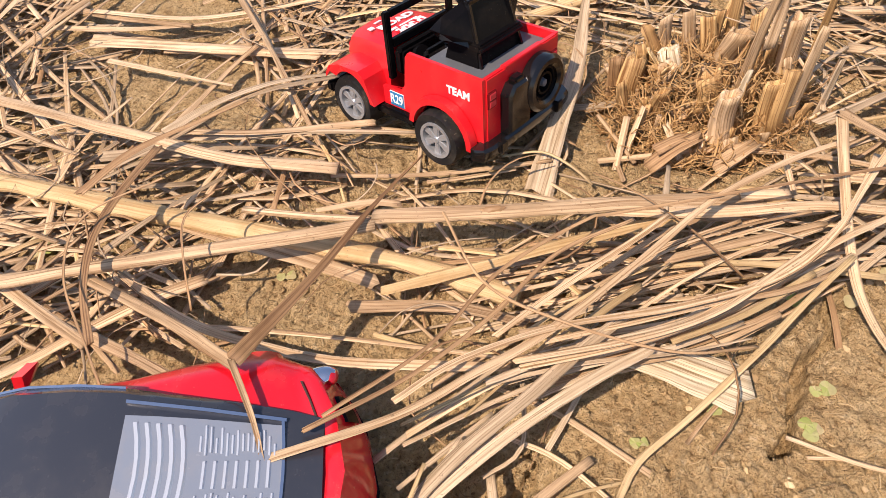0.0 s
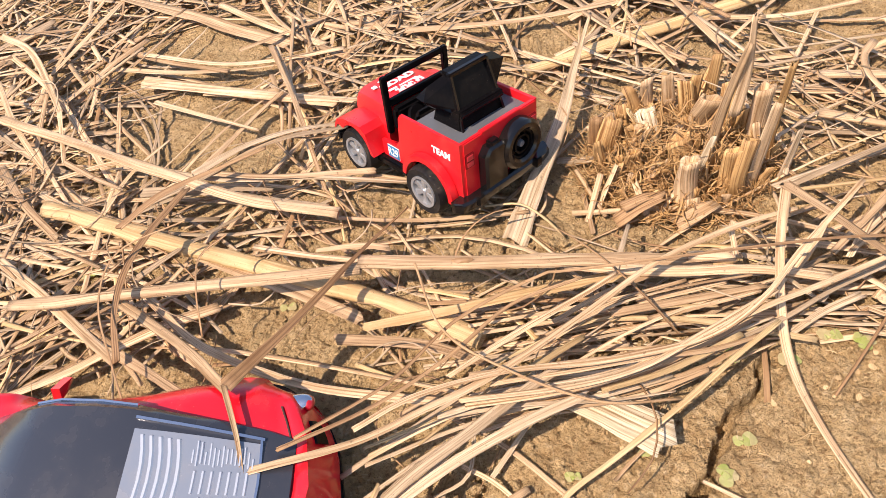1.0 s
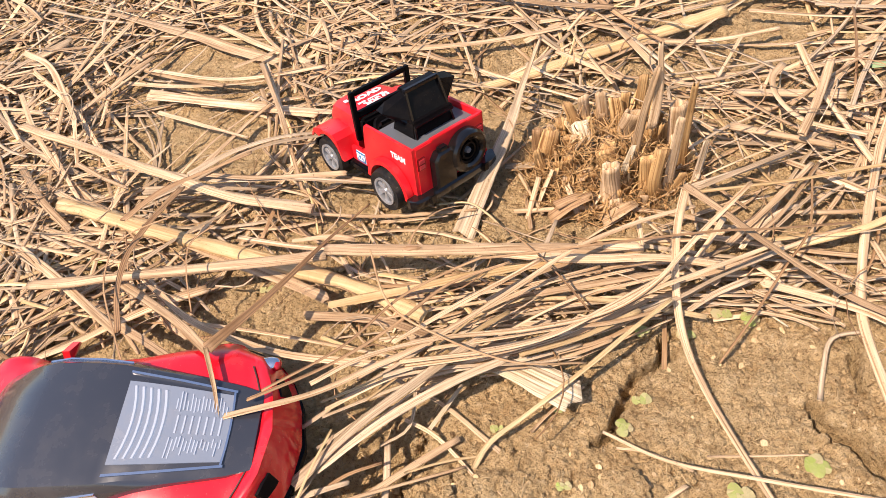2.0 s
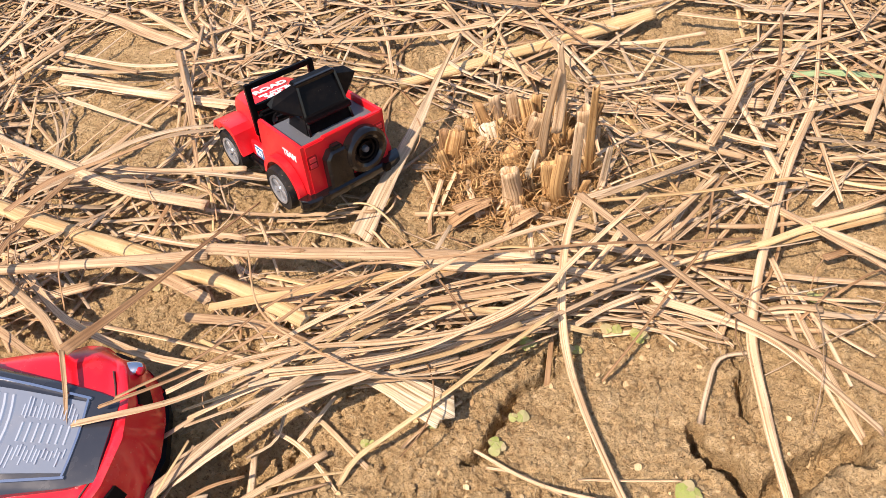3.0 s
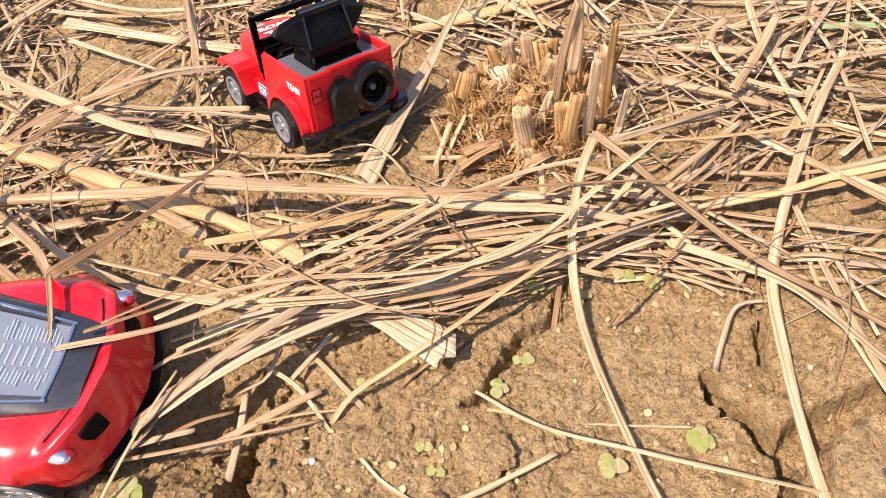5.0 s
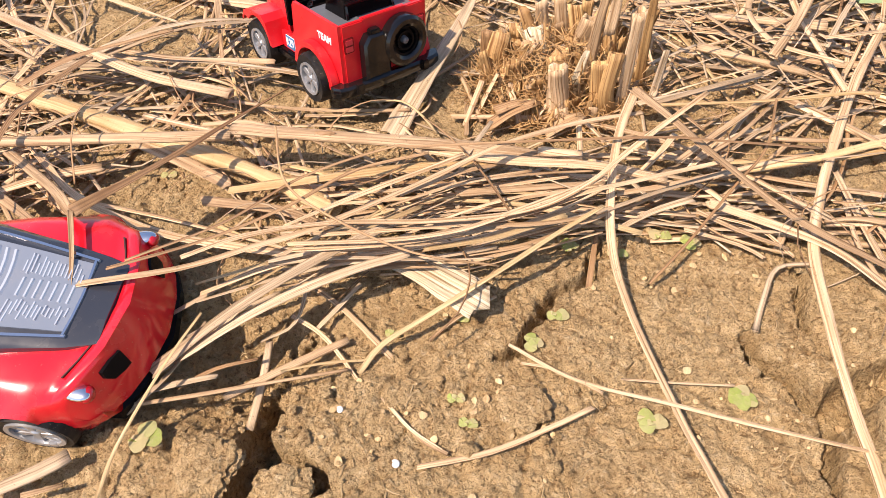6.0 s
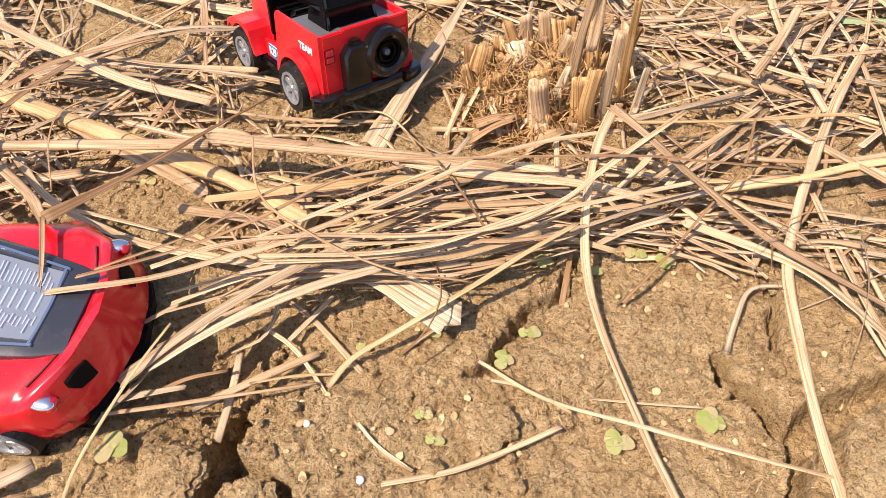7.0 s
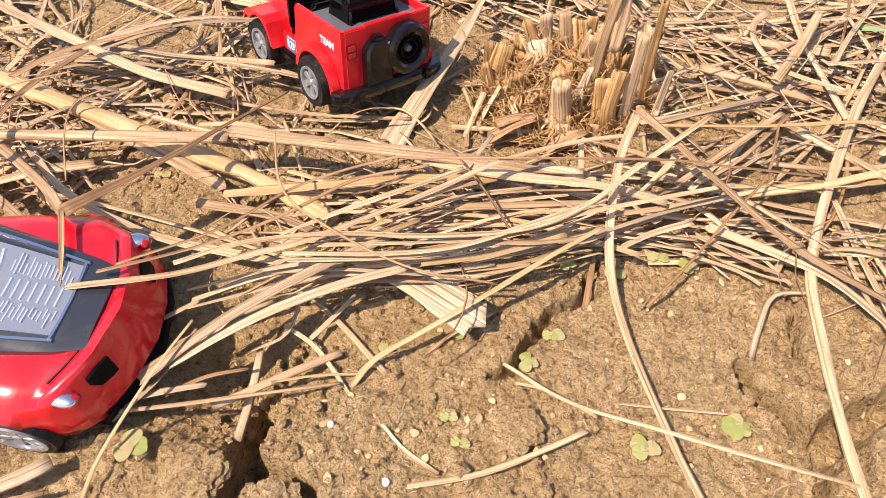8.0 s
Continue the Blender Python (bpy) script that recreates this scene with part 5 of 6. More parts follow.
def toy_jeep():
    top = empty("toy_jeep", pose(-0.004, 0.2353, 0.0075, -4.8, 9.2, 48.0) @ Matrix.Scale(0.965, 4), "small red plastic toy jeep with black interior, parked on straw", "toy car")
    # tub sides with the rear wheel cut out and a low door opening
    side = [(-20, 15)] + arch(0, 12.4, 14.6, 172, 14) + [(24, 14), (40, 14), (40, 23), (27, 23.5), (23.5, 27), (21, 40.5), (19, 42.6), (-20, 42.6)]
    for x, name in ((-24.6, "side_panel"), (22.4, "side_panel")):
        mm_part(name, side_plate(side, x, 2.2), RED_MATT, top)
    mm_part("rear_panel", lambda bm: box(bm, -23.0, 23.0, -20.6, -18.0, 14, 42.4, 0.5), RED_MATT, top)
    mm_part("tailgate_lip", lambda bm: box(bm, -12, 12, -20.9, -18.4, 41.9, 43.2, 0.3), RED_MATT, top)
    # flared arch lips over the rear wheels
    for s in (-1, 1):
        lip = arch(0, 12.4, 17.2, 182, 8) + arch(0, 12.4, 14.4, 8, 182)
        mm_part("rear_fender", side_plate(lip, -29.0 if s < 0 else 24.4, 4.6), RED_MATT, top)
    # bonnet, cowl, grille and front fenders
    def bonnet(bm):
        rings = []
        for y, hw, z in ((40.5, 19.6, 38.6), (52, 18.8, 38.4), (66, 17.6, 37.4), (74, 16.6, 35.6), (77.5, 15.6, 32.0)):
            rings.append([(-hw, y, 15), (-hw, y, z - 5), (-hw + 1.4, y, z - 1.8), (-hw + 5, y, z), (0, y, z + 0.7), (hw - 5, y, z), (hw - 1.4, y, z - 1.8), (hw, y, z - 5), (hw, y, 15)])
        loft(bm, rings)
    mm_part("bonnet", bonnet, RED_MATT, top)
    mm_part("grille", lambda bm: box(bm, -14.5, 14.5, 76.5, 79, 14, 30, 0.6), RED_MATT, top)
    for s in (-1, 1):
        wing = [(40.5, 15), (43, 19), (46, 26.5), (50, 29.4), (66, 29.0), (74, 26.5), (77.5, 22.0), (77.5, 20.4), (73.5, 24.0)] + arch(58, 12.4, 14.8, 45, 168) 
        mm_part("front_fender", side_plate(wing, -31.0 if s < 0 else 17.5, 13.5), RED_MATT, top)
        mm_part("headlight", lambda bm: lathe(bm, [(0.1, 0), (3.6, 0), (3.6, -2), (0.1, -2)], Matrix.Translation((s * 9.5, 79.4, 24)) @ Matrix.Rotation(radians(90), 4, "Z"), 20), CHROME, top, "chrome headlight")
        mm_part("side_step", lambda bm: box(bm, min(s * 27.5, s * 20), max(s * 27.5, s * 20), 16, 46, 10.5, 14.5, 0.7), BLACK, top)
    mm_part("chassis", lambda bm: box(bm, -20, 20, -19, 76, 8, 15, 1.0), BLACK, top)
    # windscreen frame with its hollow middle
    wind = empty_part("windscreen", top)
    for x0, x1, z0, z1 in ((-20.6, -17.4, 24, 53.6), (17.4, 20.6, 24, 53.6), (-17.4, 17.4, 50.6, 53.6), (-17.4, 17.4, 37.6, 41.2)):
        mm_part("frame_bar", lambda bm: box(bm, x0, x1, 37.6, 40.6, z0, z1, 0.5), BLACK, wind)
    mm_part("dashboard", lambda bm: box(bm, -18, 18, 32, 38.0, 26, 37.8, 1.5), BLACK, top)
    mm_part("steering_wheel", lambda bm: bmesh.ops.create_cone(bm, cap_ends=True, segments=24, radius1=5.4, radius2=4.6, depth=1.6, matrix=pose(-8, 29, 32, 60, 0, 0)), BLACK, top)
    mm_part("cabin_floor", lambda bm: box(bm, -22.2, 22.2, 10, 38, 14.6, 17.5, 0.5), BLACK, top)
    for x in (-10.5, 10.5):
        mm_part("front_seat", lambda bm: (box(bm, x - 7, x + 7, 17, 30, 17, 24, 2.0), box(bm, x - 7, x + 7, 13.5, 19, 20, 41, 2.0)), BLACK, top)
    # load bed and the folded hood block
    mm_part("load_deck", lambda bm: box(bm, -22.3, 22.3, -17.9, 13.5, 36.5, 39.2, 0.5), DECK, top, "dusty dark grey deck")
    mm_part("hood_base", lambda bm: loft(bm, [[(-13.5, -9, 39.2), (13.5, -9, 39.2), (13.5, 8, 39.2), (-13.5, 8, 39.2)], [(-13.0, -8, 46.5), (13.0, -8, 46.5), (13.0, 6, 46.5), (-13.0, 6, 46.5)]]), BLACK, top)
    def hood_panel(bm):
        loft(bm, [[(-13.2, -8.2, 45.5), (13.2, -8.2, 45.5), (13.2, -4.6, 46.2), (-13.2, -4.6, 46.2)], [(-11.0, -1.6, 62.4), (11.0, -1.6, 62.4), (11.0, 1.8, 63.0), (-11.0, 1.8, 63.0)]])
        box(bm, -11.2, 11.2, -2.4, 3.4, 61.4, 63.8, 0.8)
        box(bm, -13.4, 13.4, -10.0, -4.0, 45.2, 48.6, 0.7)
    def hood_rim(bm):
        for x in (-13.2, 12.2):
            loft(bm, [[(x, -10.6, 39.2), (x + 1.2, -10.6, 39.2), (x + 1.2, -8.6, 39.2), (x, -8.6, 39.2)], [(x * 0.84, -3.2, 63.0), (x * 0.84 + 1.2, -3.2, 63.0), (x * 0.84 + 1.2, -1.2, 63.0), (x * 0.84, -1.2, 63.0)]])
        box(bm, -11.4, 11.4, -3.4, -0.8, 61.8, 64.0, 0.5)
        box(bm, -13.2, 13.2, -10.6, -8.4, 45.6, 47.4, 0.4)
    mm_part("hood_rim", hood_rim, GLOSS, top, "glossy black rim of folded hood")
    mm_part("hood_panel", hood_panel, BLACK, top)
    for s in (-1, 1):
        def wing_flap(bm):
            near = [(s * 12.4, -6.5, 49.0), (s * 11.0, -2.6, 61.0), (s * 11.0, 0.5, 62.8), (s * 11.6, 2.0, 59.0), (s * 12.4, -2.0, 50.0)]
            far = [(s * 19.5, -2.0, 51.0), (s * 24.5, -0.2, 56.0), (s * 20.0, 2.6, 60.0), (s * 23.5, 6.0, 55.5), (s * 19.5, 5.0, 50.0)]
            loft(bm, [near, far])
        mm_part("hood_flap", wing_flap, BLACK, top)
    # rear fittings
    def can(bm):
        loft(bm, [[(-14.6, y, 15.6), (-0.6, y, 15.6), (-0.6, y, 32.5), (-3.6, y, 36.4), (-11.6, y, 36.4), (-14.6, y, 32.5)] for y in (-20.4, -24.6)] + [[(-13.4, -25.6, 16.6), (-1.8, -25.6, 16.6), (-1.8, -25.6, 32.0), (-4.2, -25.6, 35.2), (-11.0, -25.6, 35.2), (-13.4, -25.6, 32.0)]])
        box(bm, -10.4, -4.8, -25.0, -21.0, 36.0, 38.6, 0.7)
    mm_part("jerrycan", can, GLOSS, top)
    spare = empty_part("spare_wheel", top)
    turn = Matrix.Translation((8.4, -20.6, 28.4)) @ Matrix.Rotation(radians(-90), 4, "Z")
    mm_part("tyre", lambda bm: lathe(bm, [(7.2, 0), (7.2, 5.4), (8.6, 6.4), (10.6, 6.4), (12.0, 5.2), (12.3, 3.0), (12.0, 0.2)], turn, 40), GLOSS, spare)
    mm_part("rim", lambda bm: (lathe(bm, [(0.1, 2.6), (5.6, 2.6), (6.2, 4.4), (7.3, 4.6), (7.3, 0.2), (0.1, 0.2)], turn, 32), lathe(bm, [(3.8, 2.4), (3.8, 4.6), (4.8, 4.6), (4.8, 2.4)], turn, 32)), BLACK, spare)
    mm_part("hub_cap", lambda bm: lathe(bm, [(0.1, 5.0), (1.5, 4.6), (1.9, 2.4), (0.1, 2.4)], turn, 16), DECK, spare, "small grey hub cap")
    def bumper(bm):
        loft(bm, [[(x, -24.2 + k, 9.6), (x, -25.0 + k, 11.0), (x, -25.0 + k, 14.0), (x, -24.0 + k, 15.2), (x, -18, 15.2), (x, -18, 9.6)] for x, k in ((-30.5, 4.5), (-28.5, 1.2), (-24, 0.0), (24, 0.0), (28.5, 1.2), (30.5, 4.5))])
        for x in (-19, 19):
            box(bm, x - 2, x + 2, -26.4, -23.5, 10.2, 15.6, 0.5)
    mm_part("rear_bumper", bumper, GLOSS, top)
    mm_part("front_bumper", lambda bm: box(bm, -28, 28, 79, 84, 10, 15.5, 1.2), BLACK, top)
    for x in (-20.0, 20.0):
        lampy = mm_part("tail_light", lambda bm: box(bm, x - 2.6, x + 2.6, -21.3, -20.2, 29.4, 36.6, 0.4), DARK_LENS, top, "square dark red tail light")
        mm_part("lens", lambda bm: (box(bm, x - 1.9, x + 1.9, -21.6, -21.1, 30.1, 32.6, 0.2), box(bm, x - 1.9, x + 1.9, -21.6, -21.1, 33.3, 35.9, 0.2)), STICKER_RED, lampy)
    for y in (0, 49.8):
        for x in (-31, 31):
            wheel(top, x * 0.001, y * 0.001, 0.0124, 0.0122, 0.0098, 0.0078, 6)
    # print on the panels
    left = lambda y, z, x=-24.75: Matrix.Translation((x * 0.001, y * 0.001, z * 0.001)) @ Matrix(((0, 0, -1, 0), (-1, 0, 0, 0), (0, 1, 0, 0), (0, 0, 0, 1)))
    badge = mm_part("number_badge", lambda bm: box(bm, -24.9, -24.4, 24.95, 35.05, 15.35, 22.05, 0.1), WHITE, top, "white and blue side badge")
    mm_part("badge_field", lambda bm: box(bm, -25.1, -24.6, 25.1, 34.9, 15.5, 21.9, 0.1), BLUE, badge)
    letters("R29", 0.0058, WHITE, badge, left(30.0, 18.7, -25.15), "badge_text", "white letters on blue", 0.0001)
    letters("TEAM", 0.0046, WHITE, top, left(-8.0, 33.6), "team_print", "white printed letters", 0.00015)
    def hood_print(bm):
        for x0, x1, y0, y1 in ((-8, 3, 44.0, 48.5), (4.5, 9, 44.5, 49.5), (-10, -5, 49.4, 51.4), (-3.5, 7.5, 49.6, 51.0), (-13.5, -11, 59.5, 62.5), (-8, -4, 63.5, 64.8)):
            box(bm, x0, x1, y0, y1, 38.35 + (1.0 - abs(x0 + x1) * 0.02), 39.35, 0.05, Matrix.Translation((0, 0, -0.016 * max(0, y0 - 43))))
    mm_part("bonnet_print", hood_print, WHITE, top, "worn white print on bonnet")
    letters("ROAD", 0.0072, WHITE, top, Matrix.Translation((-0.0005, 0.0565, 0.0391)) @ Matrix.Rotation(radians(-2.5), 4, "X"), "bonnet_letters", "white printed letters", 0.0003)
    def hood_marks(bm):
        for i in range(7):
            box(bm, -8.2 + i * 2.4, -7.2 + i * 2.4, 44.6 + (i % 2) * 2.2, 46.4 + (i % 2) * 2.4, 39.3, 39.5, 0.0)
    mm_part("print_marks", hood_marks, STICKER_RED, top)
    # the short front: everything ahead of the doors but the wheels is drawn in
    for ob in top.children_recursive:
        if ob.type == "MESH" and ob.parent.name.split(".")[0] != "wheel":
            for v in ob.data.vertices:
                v.co.y = min(v.co.y, 0.015) + 0.81 * max(0.0, v.co.y - 0.015)


def empty_part(name, parent):
    ob = new(name)
    ob.empty_display_size = 0.005
    ob.parent = parent
    return ob


toy_jeep()


def red_sports_car():
    top = empty("toy_sports_car", pose(-0.0580, 0.0845, -0.0016, -0.1, -3.5, 92.5), "glossy red plastic toy sports car with black roof", "toy car")
    # y, half width, shoulder height, height of the deck beside the cabin, height in the middle
    rows = ((-14.6, 33, 11, 12, 13), (-14.2, 34.5, 15, 17, 18), (-13.0, 36, 20, 23, 24), (-10.2, 37, 25.5, 30.6, 31.6), (-9.6, 37.3, 26.4, 32.6, 33.9), (-8.2, 37.6, 27, 32.8, 33.9), (-4.5, 38.2, 27.8, 32.4, 33.0), (-3.6, 38.4, 27.9, 31.9, 32.4), (2, 39.5, 28.5, 32.8, 32.6), (12, 40.6, 29.5, 34.4, 33.5), (24, 41, 30, 36.2, 36.0),
            (40, 40.4, 29.4, 37.2, 38), (58, 38.8, 27.6, 36.0, 38), (80, 37.8, 26.5, 33.8, 36), (100, 38.4, 26.5, 32.6, 34), (116, 39.6, 27, 31.6, 32.5), (132, 39.6, 25, 28.0, 29.0), (146, 36, 20, 23.0, 24.0), (154, 29, 15, 18, 19), (157, 20, 12, 14, 15))
    def shell(bm):
        ys = sorted({r[0] for r in rows} | {c + d for c in (20, 122) for d in (-16.2, -15.2, -14.6, -13, -11, -8, -4, 0, 4, 8, 11, 13, 14.6, 15.2, 16.2)})
        rings = []
        for y in ys:
            w, sh, dk, mid = [float(np.interp(y, [r[0] for r in rows], [r[k] for r in rows])) for k in (1, 2, 3, 4)]
            low = 7.5 if y > -11.5 else 10
            gap = min(abs(y - 20), abs(y - 122))
            rise = max(0.0, 12.6 + math.sqrt(max(0.0, 15.4 ** 2 - gap ** 2)) - low) if gap < 15.3 else 0.0
            half = [(w * 0.86, max(low - 1.5, low + rise - 1.0)), (w * 0.965, max(low + 1.0, low + rise)), (w * (1.0 if rise == 0 else 1.012), max(low + 6, low + rise + 0.8)), (w * 0.992, max(sh - 5, low + rise + 1.6)), (w * 0.955, max(sh, low + rise + 2.2)), (w * 0.87, (sh + dk) / 2 + 1.0), (w * 0.74, dk), (w * 0.45, (dk + mid) / 2 + 0.2)]
            bow = lambda x: y + 0.0105 * x * x * min(1.0, max(0.0, (14 - y) / 22))
            rings.append([(x, bow(x), z) for x, z in half] + [(0, y, mid)] + [(-x, bow(x), z) for x, z in half[::-1]])
        loft(bm, rings)
    mm_part("body", shell, RED, top, smooth=60)
    mm_part("underbody", lambda bm: box(bm, -27.0, 27.0, -4, 146, 4.5, 27, 2.0), BLACK, top)
    # smoked cabin
    cab = ((-3.5, 15.0, 14.5, 31.5, 34.0), (6, 18.5, 16.5, 32.5, 36.2), (22, 21.5, 19.5, 35.0, 40.6), (40, 25.0, 22.0, 36.0, 45.2), (52, 28, 24, 35.5, 47.6), (66, 31, 25, 34, 49.4), (82, 33, 25.5, 32, 49.8), (92, 33, 24.5, 31.5, 48.2), (106, 32, 22, 31, 41.5), (118, 29, 18, 30.5, 34.0), (122, 26, 14, 29.5, 31.5))
    def cabin(bm):
        loft(bm, [[(-a, y, z0 - 3), (-a, y, z0), (-(a + b) / 2 - 0.8, y, z0 + (z1 - z0) * 0.62), (-b, y, z1 - 0.9), (-b * 0.5, y, z1), (b * 0.5, y, z1), (b, y, z1 - 0.9), ((a + b) / 2 + 0.8, y, z0 + (z1 - z0) * 0.62), (a, y, z0), (a, y, z0 - 3)] for y, a, b, z0, z1 in cab])
    mm_part("cabin", cabin, SMOKE, top, "glossy smoked black roof and windows", 40)
    # rear engine window: moulded pale tray under the outline
    def tray(bm):
        loft(bm, [[(-a, y, z - 1.2), (a, y, z - 1.2), (a, y, z), (-a, y, z)] for y, a, z in ((7.0, 13.4, 36.6), (16, 14.2, 39.1), (28, 15.4, 42.3), (40, 16.4, 45.3), (48.5, 17.0, 47.1))])
    pane = mm_part("engine_cover", tray, TRAY, top, "moulded silvery clear engine window")
    def ridge(bm, x0, x1, y, w, h):
        slope = lambda v: float(np.interp(v, (7.0, 16, 28, 40, 48.5), (36.6, 39.1, 42.3, 45.3, 47.1)))
        bow = lambda x: y + 0.010 * x * x * (1 if y > 30 else 0.3)
        xs = [x0 + (x1 - x0) * k / 6 for k in range(7)]
        loft(bm, [[(x, bow(x) - w, slope(bow(x) - w) - 0.2), (x, bow(x) - w * 0.4, slope(bow(x) - w * 0.4) + h), (x, bow(x) + w * 0.4, slope(bow(x) + w * 0.4) + h), (x, bow(x) + w, slope(bow(x) + w) - 0.2)] for x in xs])
    def ribs(bm):
        for k in range(5):
            ridge(bm, -14.8 + k * 0.3, 14.8 - k * 0.3, 43.2 - k * 2.9, 0.95, 0.55)
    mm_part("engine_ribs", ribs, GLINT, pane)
    def relief(bm):
        rng = random.Random(4)
        for i in range(15):
            y = 9.0 + i * 1.35
            wide = 12.2 + (y - 9) * 0.08
            for s in (-1, 1):
                a = rng.uniform(4.6, 6.5)
                ridge(bm, s * a, s * rng.uniform(a + 3, wide), y, 0.5, rng.uniform(0.25, 0.6))
            if i % 2:
                ridge(bm, -3.6, 3.6, y, 0.7, 0.5)
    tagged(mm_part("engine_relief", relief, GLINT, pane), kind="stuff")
    def outline(bm):
        for s in (-1, 1):
            loft(bm, [[(s * (a - 0.5), y, z - 0.8), (s * (a + 0.5), y, z - 0.8), (s * (a + 0.5), y, z + 0.35), (s * (a - 0.5), y, z + 0.35)] for y, a, z in ((6.6, 15.0, 36.3), (28, 18.2, 42.0), (49, 21.0, 46.9))])
        loft(bm, [[(x, 6.2 + 0.004 * x * x, 35.8), (x, 6.2 + 0.004 * x * x, 36.9), (x, 7.0 + 0.004 * x * x, 37.1), (x, 7.0 + 0.004 * x * x, 36.0)] for x in (-15, -8, 0, 8, 15)])
    mm_part("window_seal", outline, CHROME, pane, "thin shiny window edge")
    # raised tail lip, lamps, vents, diffuser
    for s in (-1, 1):
        def groove(bm):
            loft(bm, [[(s * x, y - 0.3, z), (s * x, y - 0.3, z + 0.5), (s * x, y + 0.3, z + 0.5), (s * x, y + 0.3, z)] for x, y, z in ((15.5, -1.2, 32.3), (22, 1.4, 32.2), (28, 4.2, 32.3))])
        mm_part("panel_gap", groove, PRINT, top, "dark panel gap")
        hold = mm_part("tail_light", lambda bm: bmesh.ops.create_uvsphere(bm, u_segments=24, v_segments=14, radius=1.0, matrix=Matrix.Translation((s * 30.6, 1.0, 28.6)) @ Matrix.Rotation(radians(s * 14), 4, "Z") @ Matrix.Diagonal((3.2, 6.4, 1.5, 1))), CHROME, top, "chrome tail light housing")
        mm_part("lens", lambda bm: bmesh.ops.create_uvsphere(bm, u_segments=20, v_segments=12, radius=3.0, matrix=Matrix.Translation((s * 31.0, -3.4, 27.3)) @ Matrix.Diagonal((1, 0.8, 0.75, 1))), LENS_RED, hold, "round red lens")
        def vent(bm):
            spot = lambda x, z, d: (s * x, -10.0 - max(0.0, 31.0 - z) * 0.40 + 0.0105 * x * x - d, z)
            quad = ((15.5, 29.0), (19.5, 29.3), (23.8, 28.6), (24.6, 26.0), (23.4, 23.6), (19.5, 23.0), (17.0, 23.0))
            loft(bm, [[spot(x, z, d) for x, z in quad] for d in (-1.5, 1.15)])
        mm_part("rear_vent", vent, BLACK, top, "dark recessed vent")
        def side_glass(bm):
            loft(bm, [[(s * (a - 1.0), y, z0 + 0.4), (s * (a + 0.35), y, z0 + 0.6), (s * ((a + b) / 2 + 1.15), y, z0 + (z1 - z0) * 0.58), (s * ((a + b) / 2 - 0.5), y, z0 + (z1 - z0) * 0.6)] for y, a, b, z0, z1 in cab[4:8]])
        glass = mm_part("side_window", side_glass, GLINT, top, "pale clear side window")
        mm_part("window_trim", lambda bm: loft(bm, [[(s * ((a + b) / 2 + 0.5), y, z0 + (z1 - z0) * 0.60), (s * ((a + b) / 2 + 1.3), y, z0 + (z1 - z0) * 0.60), (s * ((a + b) / 2 + 1.1), y, z0 + (z1 - z0) * 0.66), (s * ((a + b) / 2 + 0.3), y, z0 + (z1 - z0) * 0.66)] for y, a, b, z0, z1 in cab[4:8]]), CHROME, glass, "bright window trim")
        mm_part("door_mirror", lambda bm: loft(bm, [[(s * 35, 92 + d, 31), (s * 38, 91 + d, 31), (s * 42.0, 87 + d, 35), (s * 41.0, 85.5 + d, 38.0), (s * 37.0, 90 + d, 37.0)] for d in (0, 3.5)]), RED_MATT, top)
        for y in (20, 122):
            wheel(top, s * 0.0405, y * 0.001, 0.0126, 0.0134, 0.012, 0.0098, 7)
    mm_part("diffuser", lambda bm: loft(bm, [[(x, y0, 3.8), (x, y0 - 1.0, 9.5), (x, y0 + 4, 12.5), (x, y0 + 12, 12), (x, y0 + 12, 3.8)] for x, y0 in ((-30, -4.5), (-20, -9.8), (0, -13.8), (20, -9.8), (30, -4.5))]), BLACK, top)


red_sports_car()


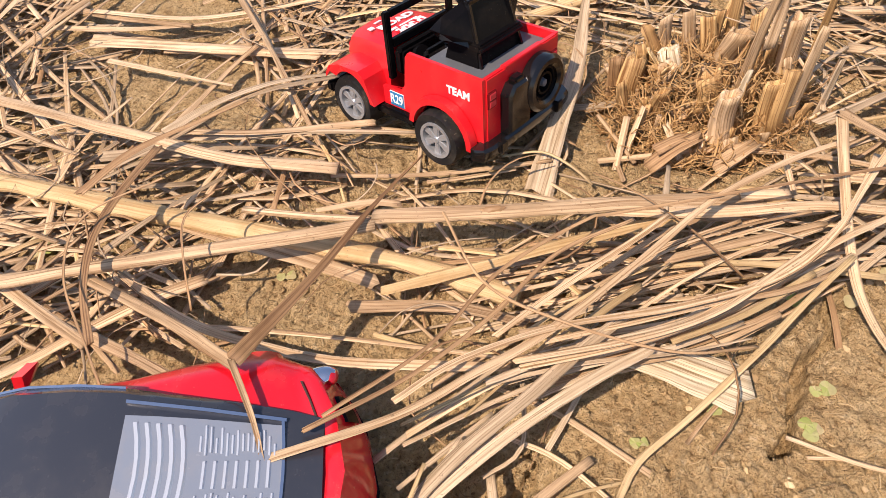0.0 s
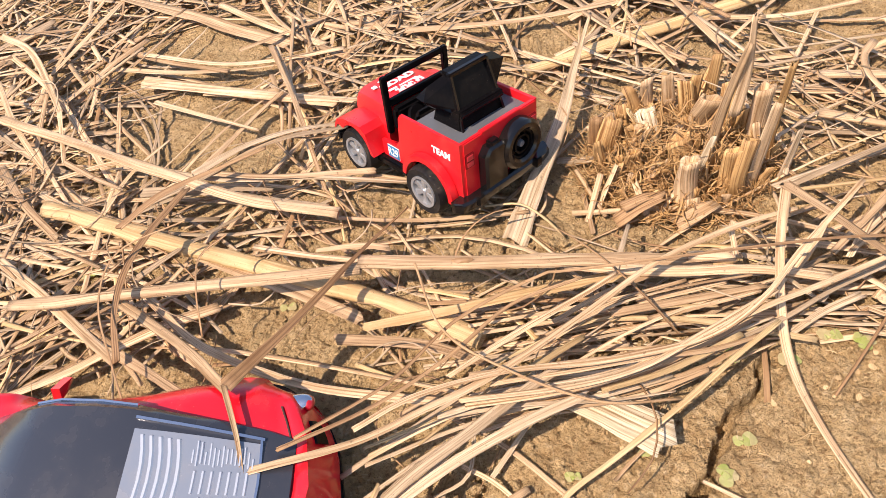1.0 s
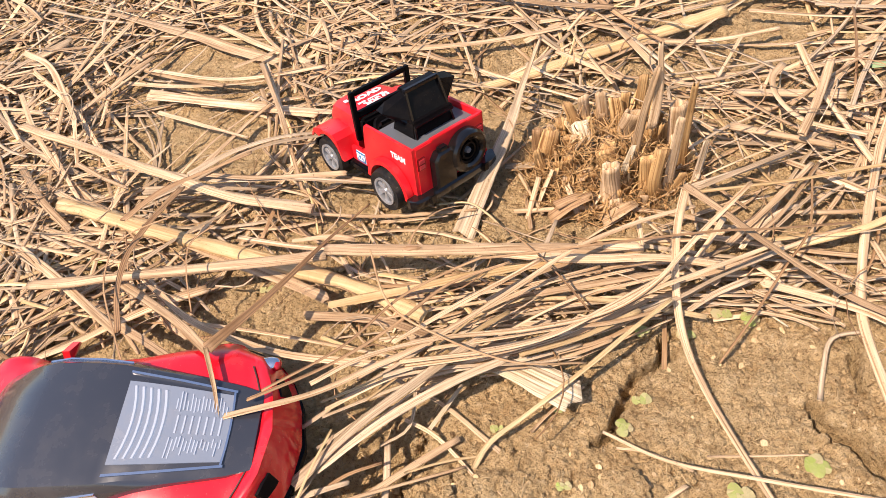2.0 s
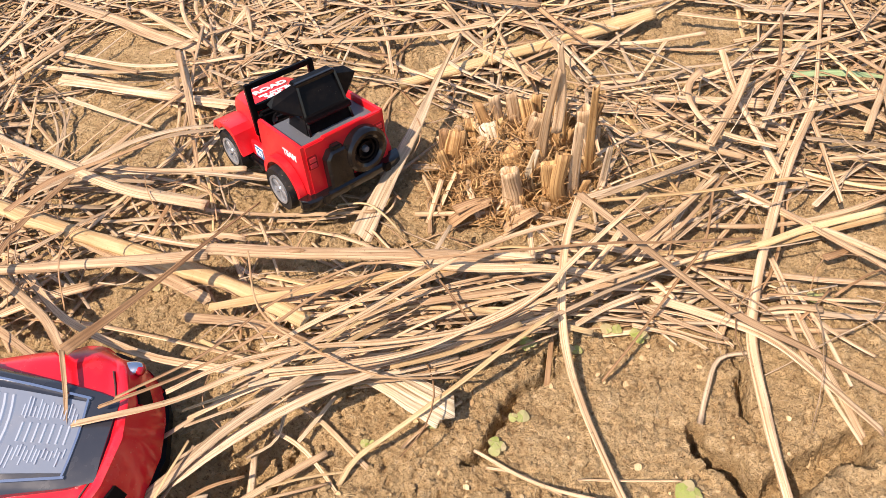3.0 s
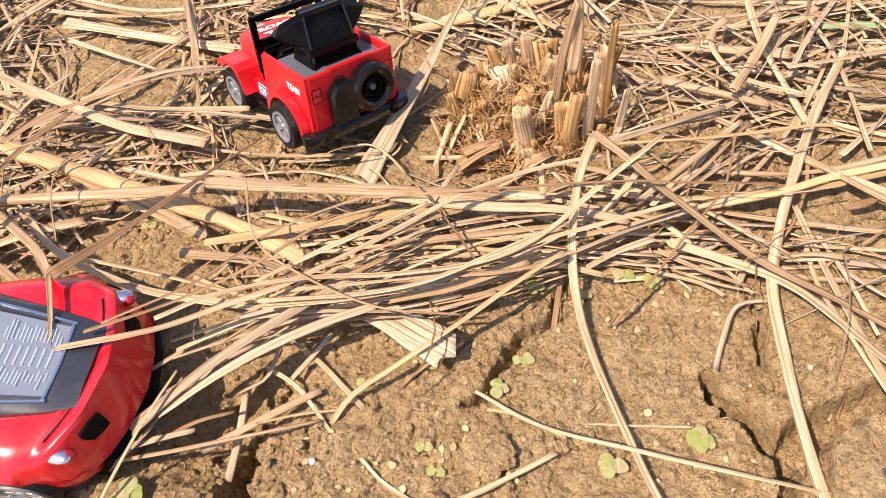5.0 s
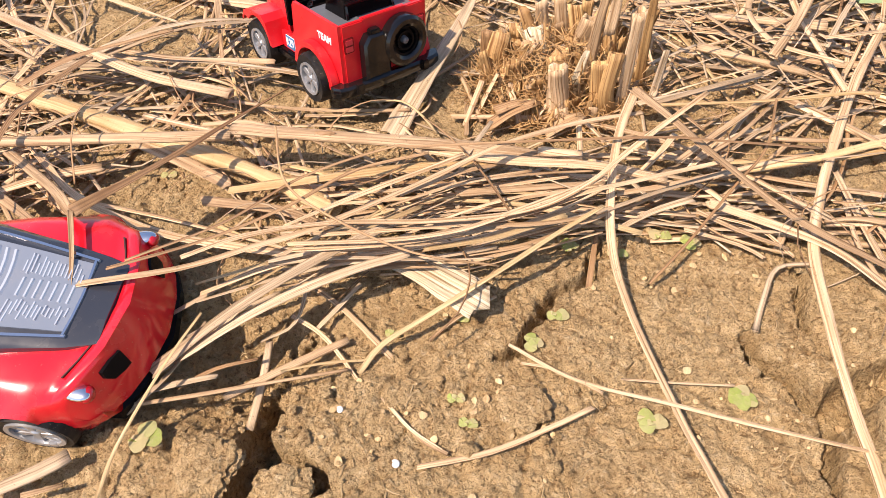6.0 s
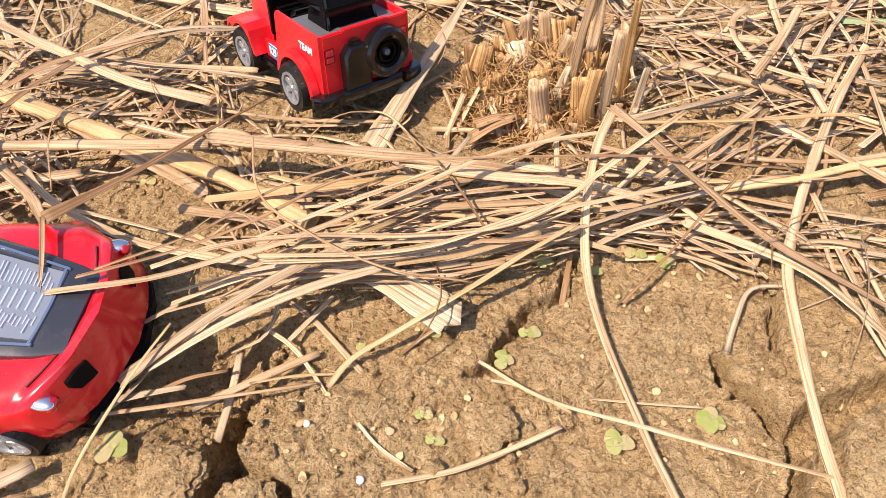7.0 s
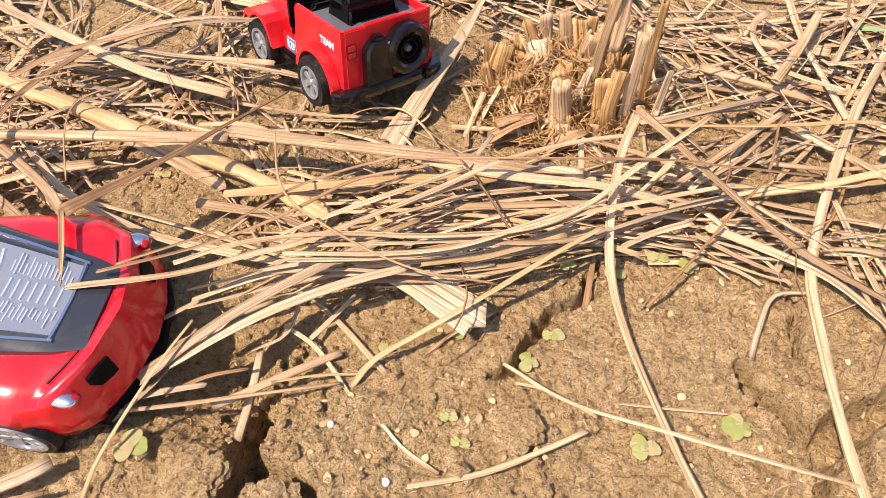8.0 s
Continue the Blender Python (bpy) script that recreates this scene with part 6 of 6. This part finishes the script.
def yellow_bus():
    """The bus stands to the side of the walk, on the litter."""
    top = empty("toy_bus", pose(0.50, 0.34, 0.012, 0, 0, 200), "yellow plastic toy school bus with white wheels", "toy bus")
    def hull(bm):
        loft(bm, [[(-22 * k, y, 8), (-23 * k, y, 14), (-23 * k, y, 26), (-21.5 * k, y, z - 4), (-18 * k, y, z), (18 * k, y, z), (21.5 * k, y, z - 4), (23 * k, y, 26), (23 * k, y, 14), (22 * k, y, 8)] for y, k, z in ((-62, 0.9, 44), (-58, 1.0, 50), (30, 1.0, 50), (38, 1.0, 46), (44, 0.98, 31), (60, 0.95, 29), (64, 0.86, 24))])
    mm_part("body", hull, YELLOW, top)
    for s in (-1, 1):
        for i in range(4):
            mm_part("side_window", lambda bm: box(bm, s * 22.4 - 0.9, s * 22.4 + 0.9, -55 + i * 21, -37 + i * 21, 29.5, 42, 0.5), SMOKE, top)
        for z in (13.0, 17.5):
            mm_part("side_stripe", lambda bm: box(bm, s * 23.05 - 0.25, s * 23.05 + 0.25, -30, 26, z, z + 1.5, 0.1), PRINT, top)
        for y in (-44, 42):
            wheel(top, s * 0.0245, y * 0.001, 0.0105, 0.0105, 0.008, 0.0085, 5, rim_mat=WHITE)
        face = Matrix.Translation((s * 0.0233, -0.010 * s * -1 - 0.004, 0.0235)) @ Matrix(((0, 0, s, 0), (s, 0, 0, 0), (0, 1, 0, 0), (0, 0, 0, 1)))
        letters("SCHOOL", 0.0075, PRINT, top, face, "side_print", "dark printed letters", 0.0002)
        sign = mm_part("stop_sign", lambda bm: prism(bm, [(5.2 * math.cos(radians(22.5 + 45 * k)), 5.2 * math.sin(radians(22.5 + 45 * k))) for k in range(8)], 0.3, Matrix.Translation((s * 23.1, -40, 22.5)) @ Matrix(((0, 0, s, 0), (s, 0, 0, 0), (0, 1, 0, 0), (0, 0, 0, 1)))), STICKER_RED, top)
        letters("STOP", 0.0036, WHITE, sign, Matrix.Translation((s * 0.02345, -0.040, 0.0225)) @ Matrix(((0, 0, s, 0), (s, 0, 0, 0), (0, 1, 0, 0), (0, 0, 0, 1))), "sign_print", "white letters", 0.0001)
    mm_part("windscreen", lambda bm: loft(bm, [[(-19, 39.0, 45), (19, 39.0, 45), (19, 37, 45), (-19, 37, 45)], [(-20.5, 45.2, 32), (20.5, 45.2, 32), (20.5, 42, 32), (-20.5, 42, 32)]]), SMOKE, top)


yellow_bus()
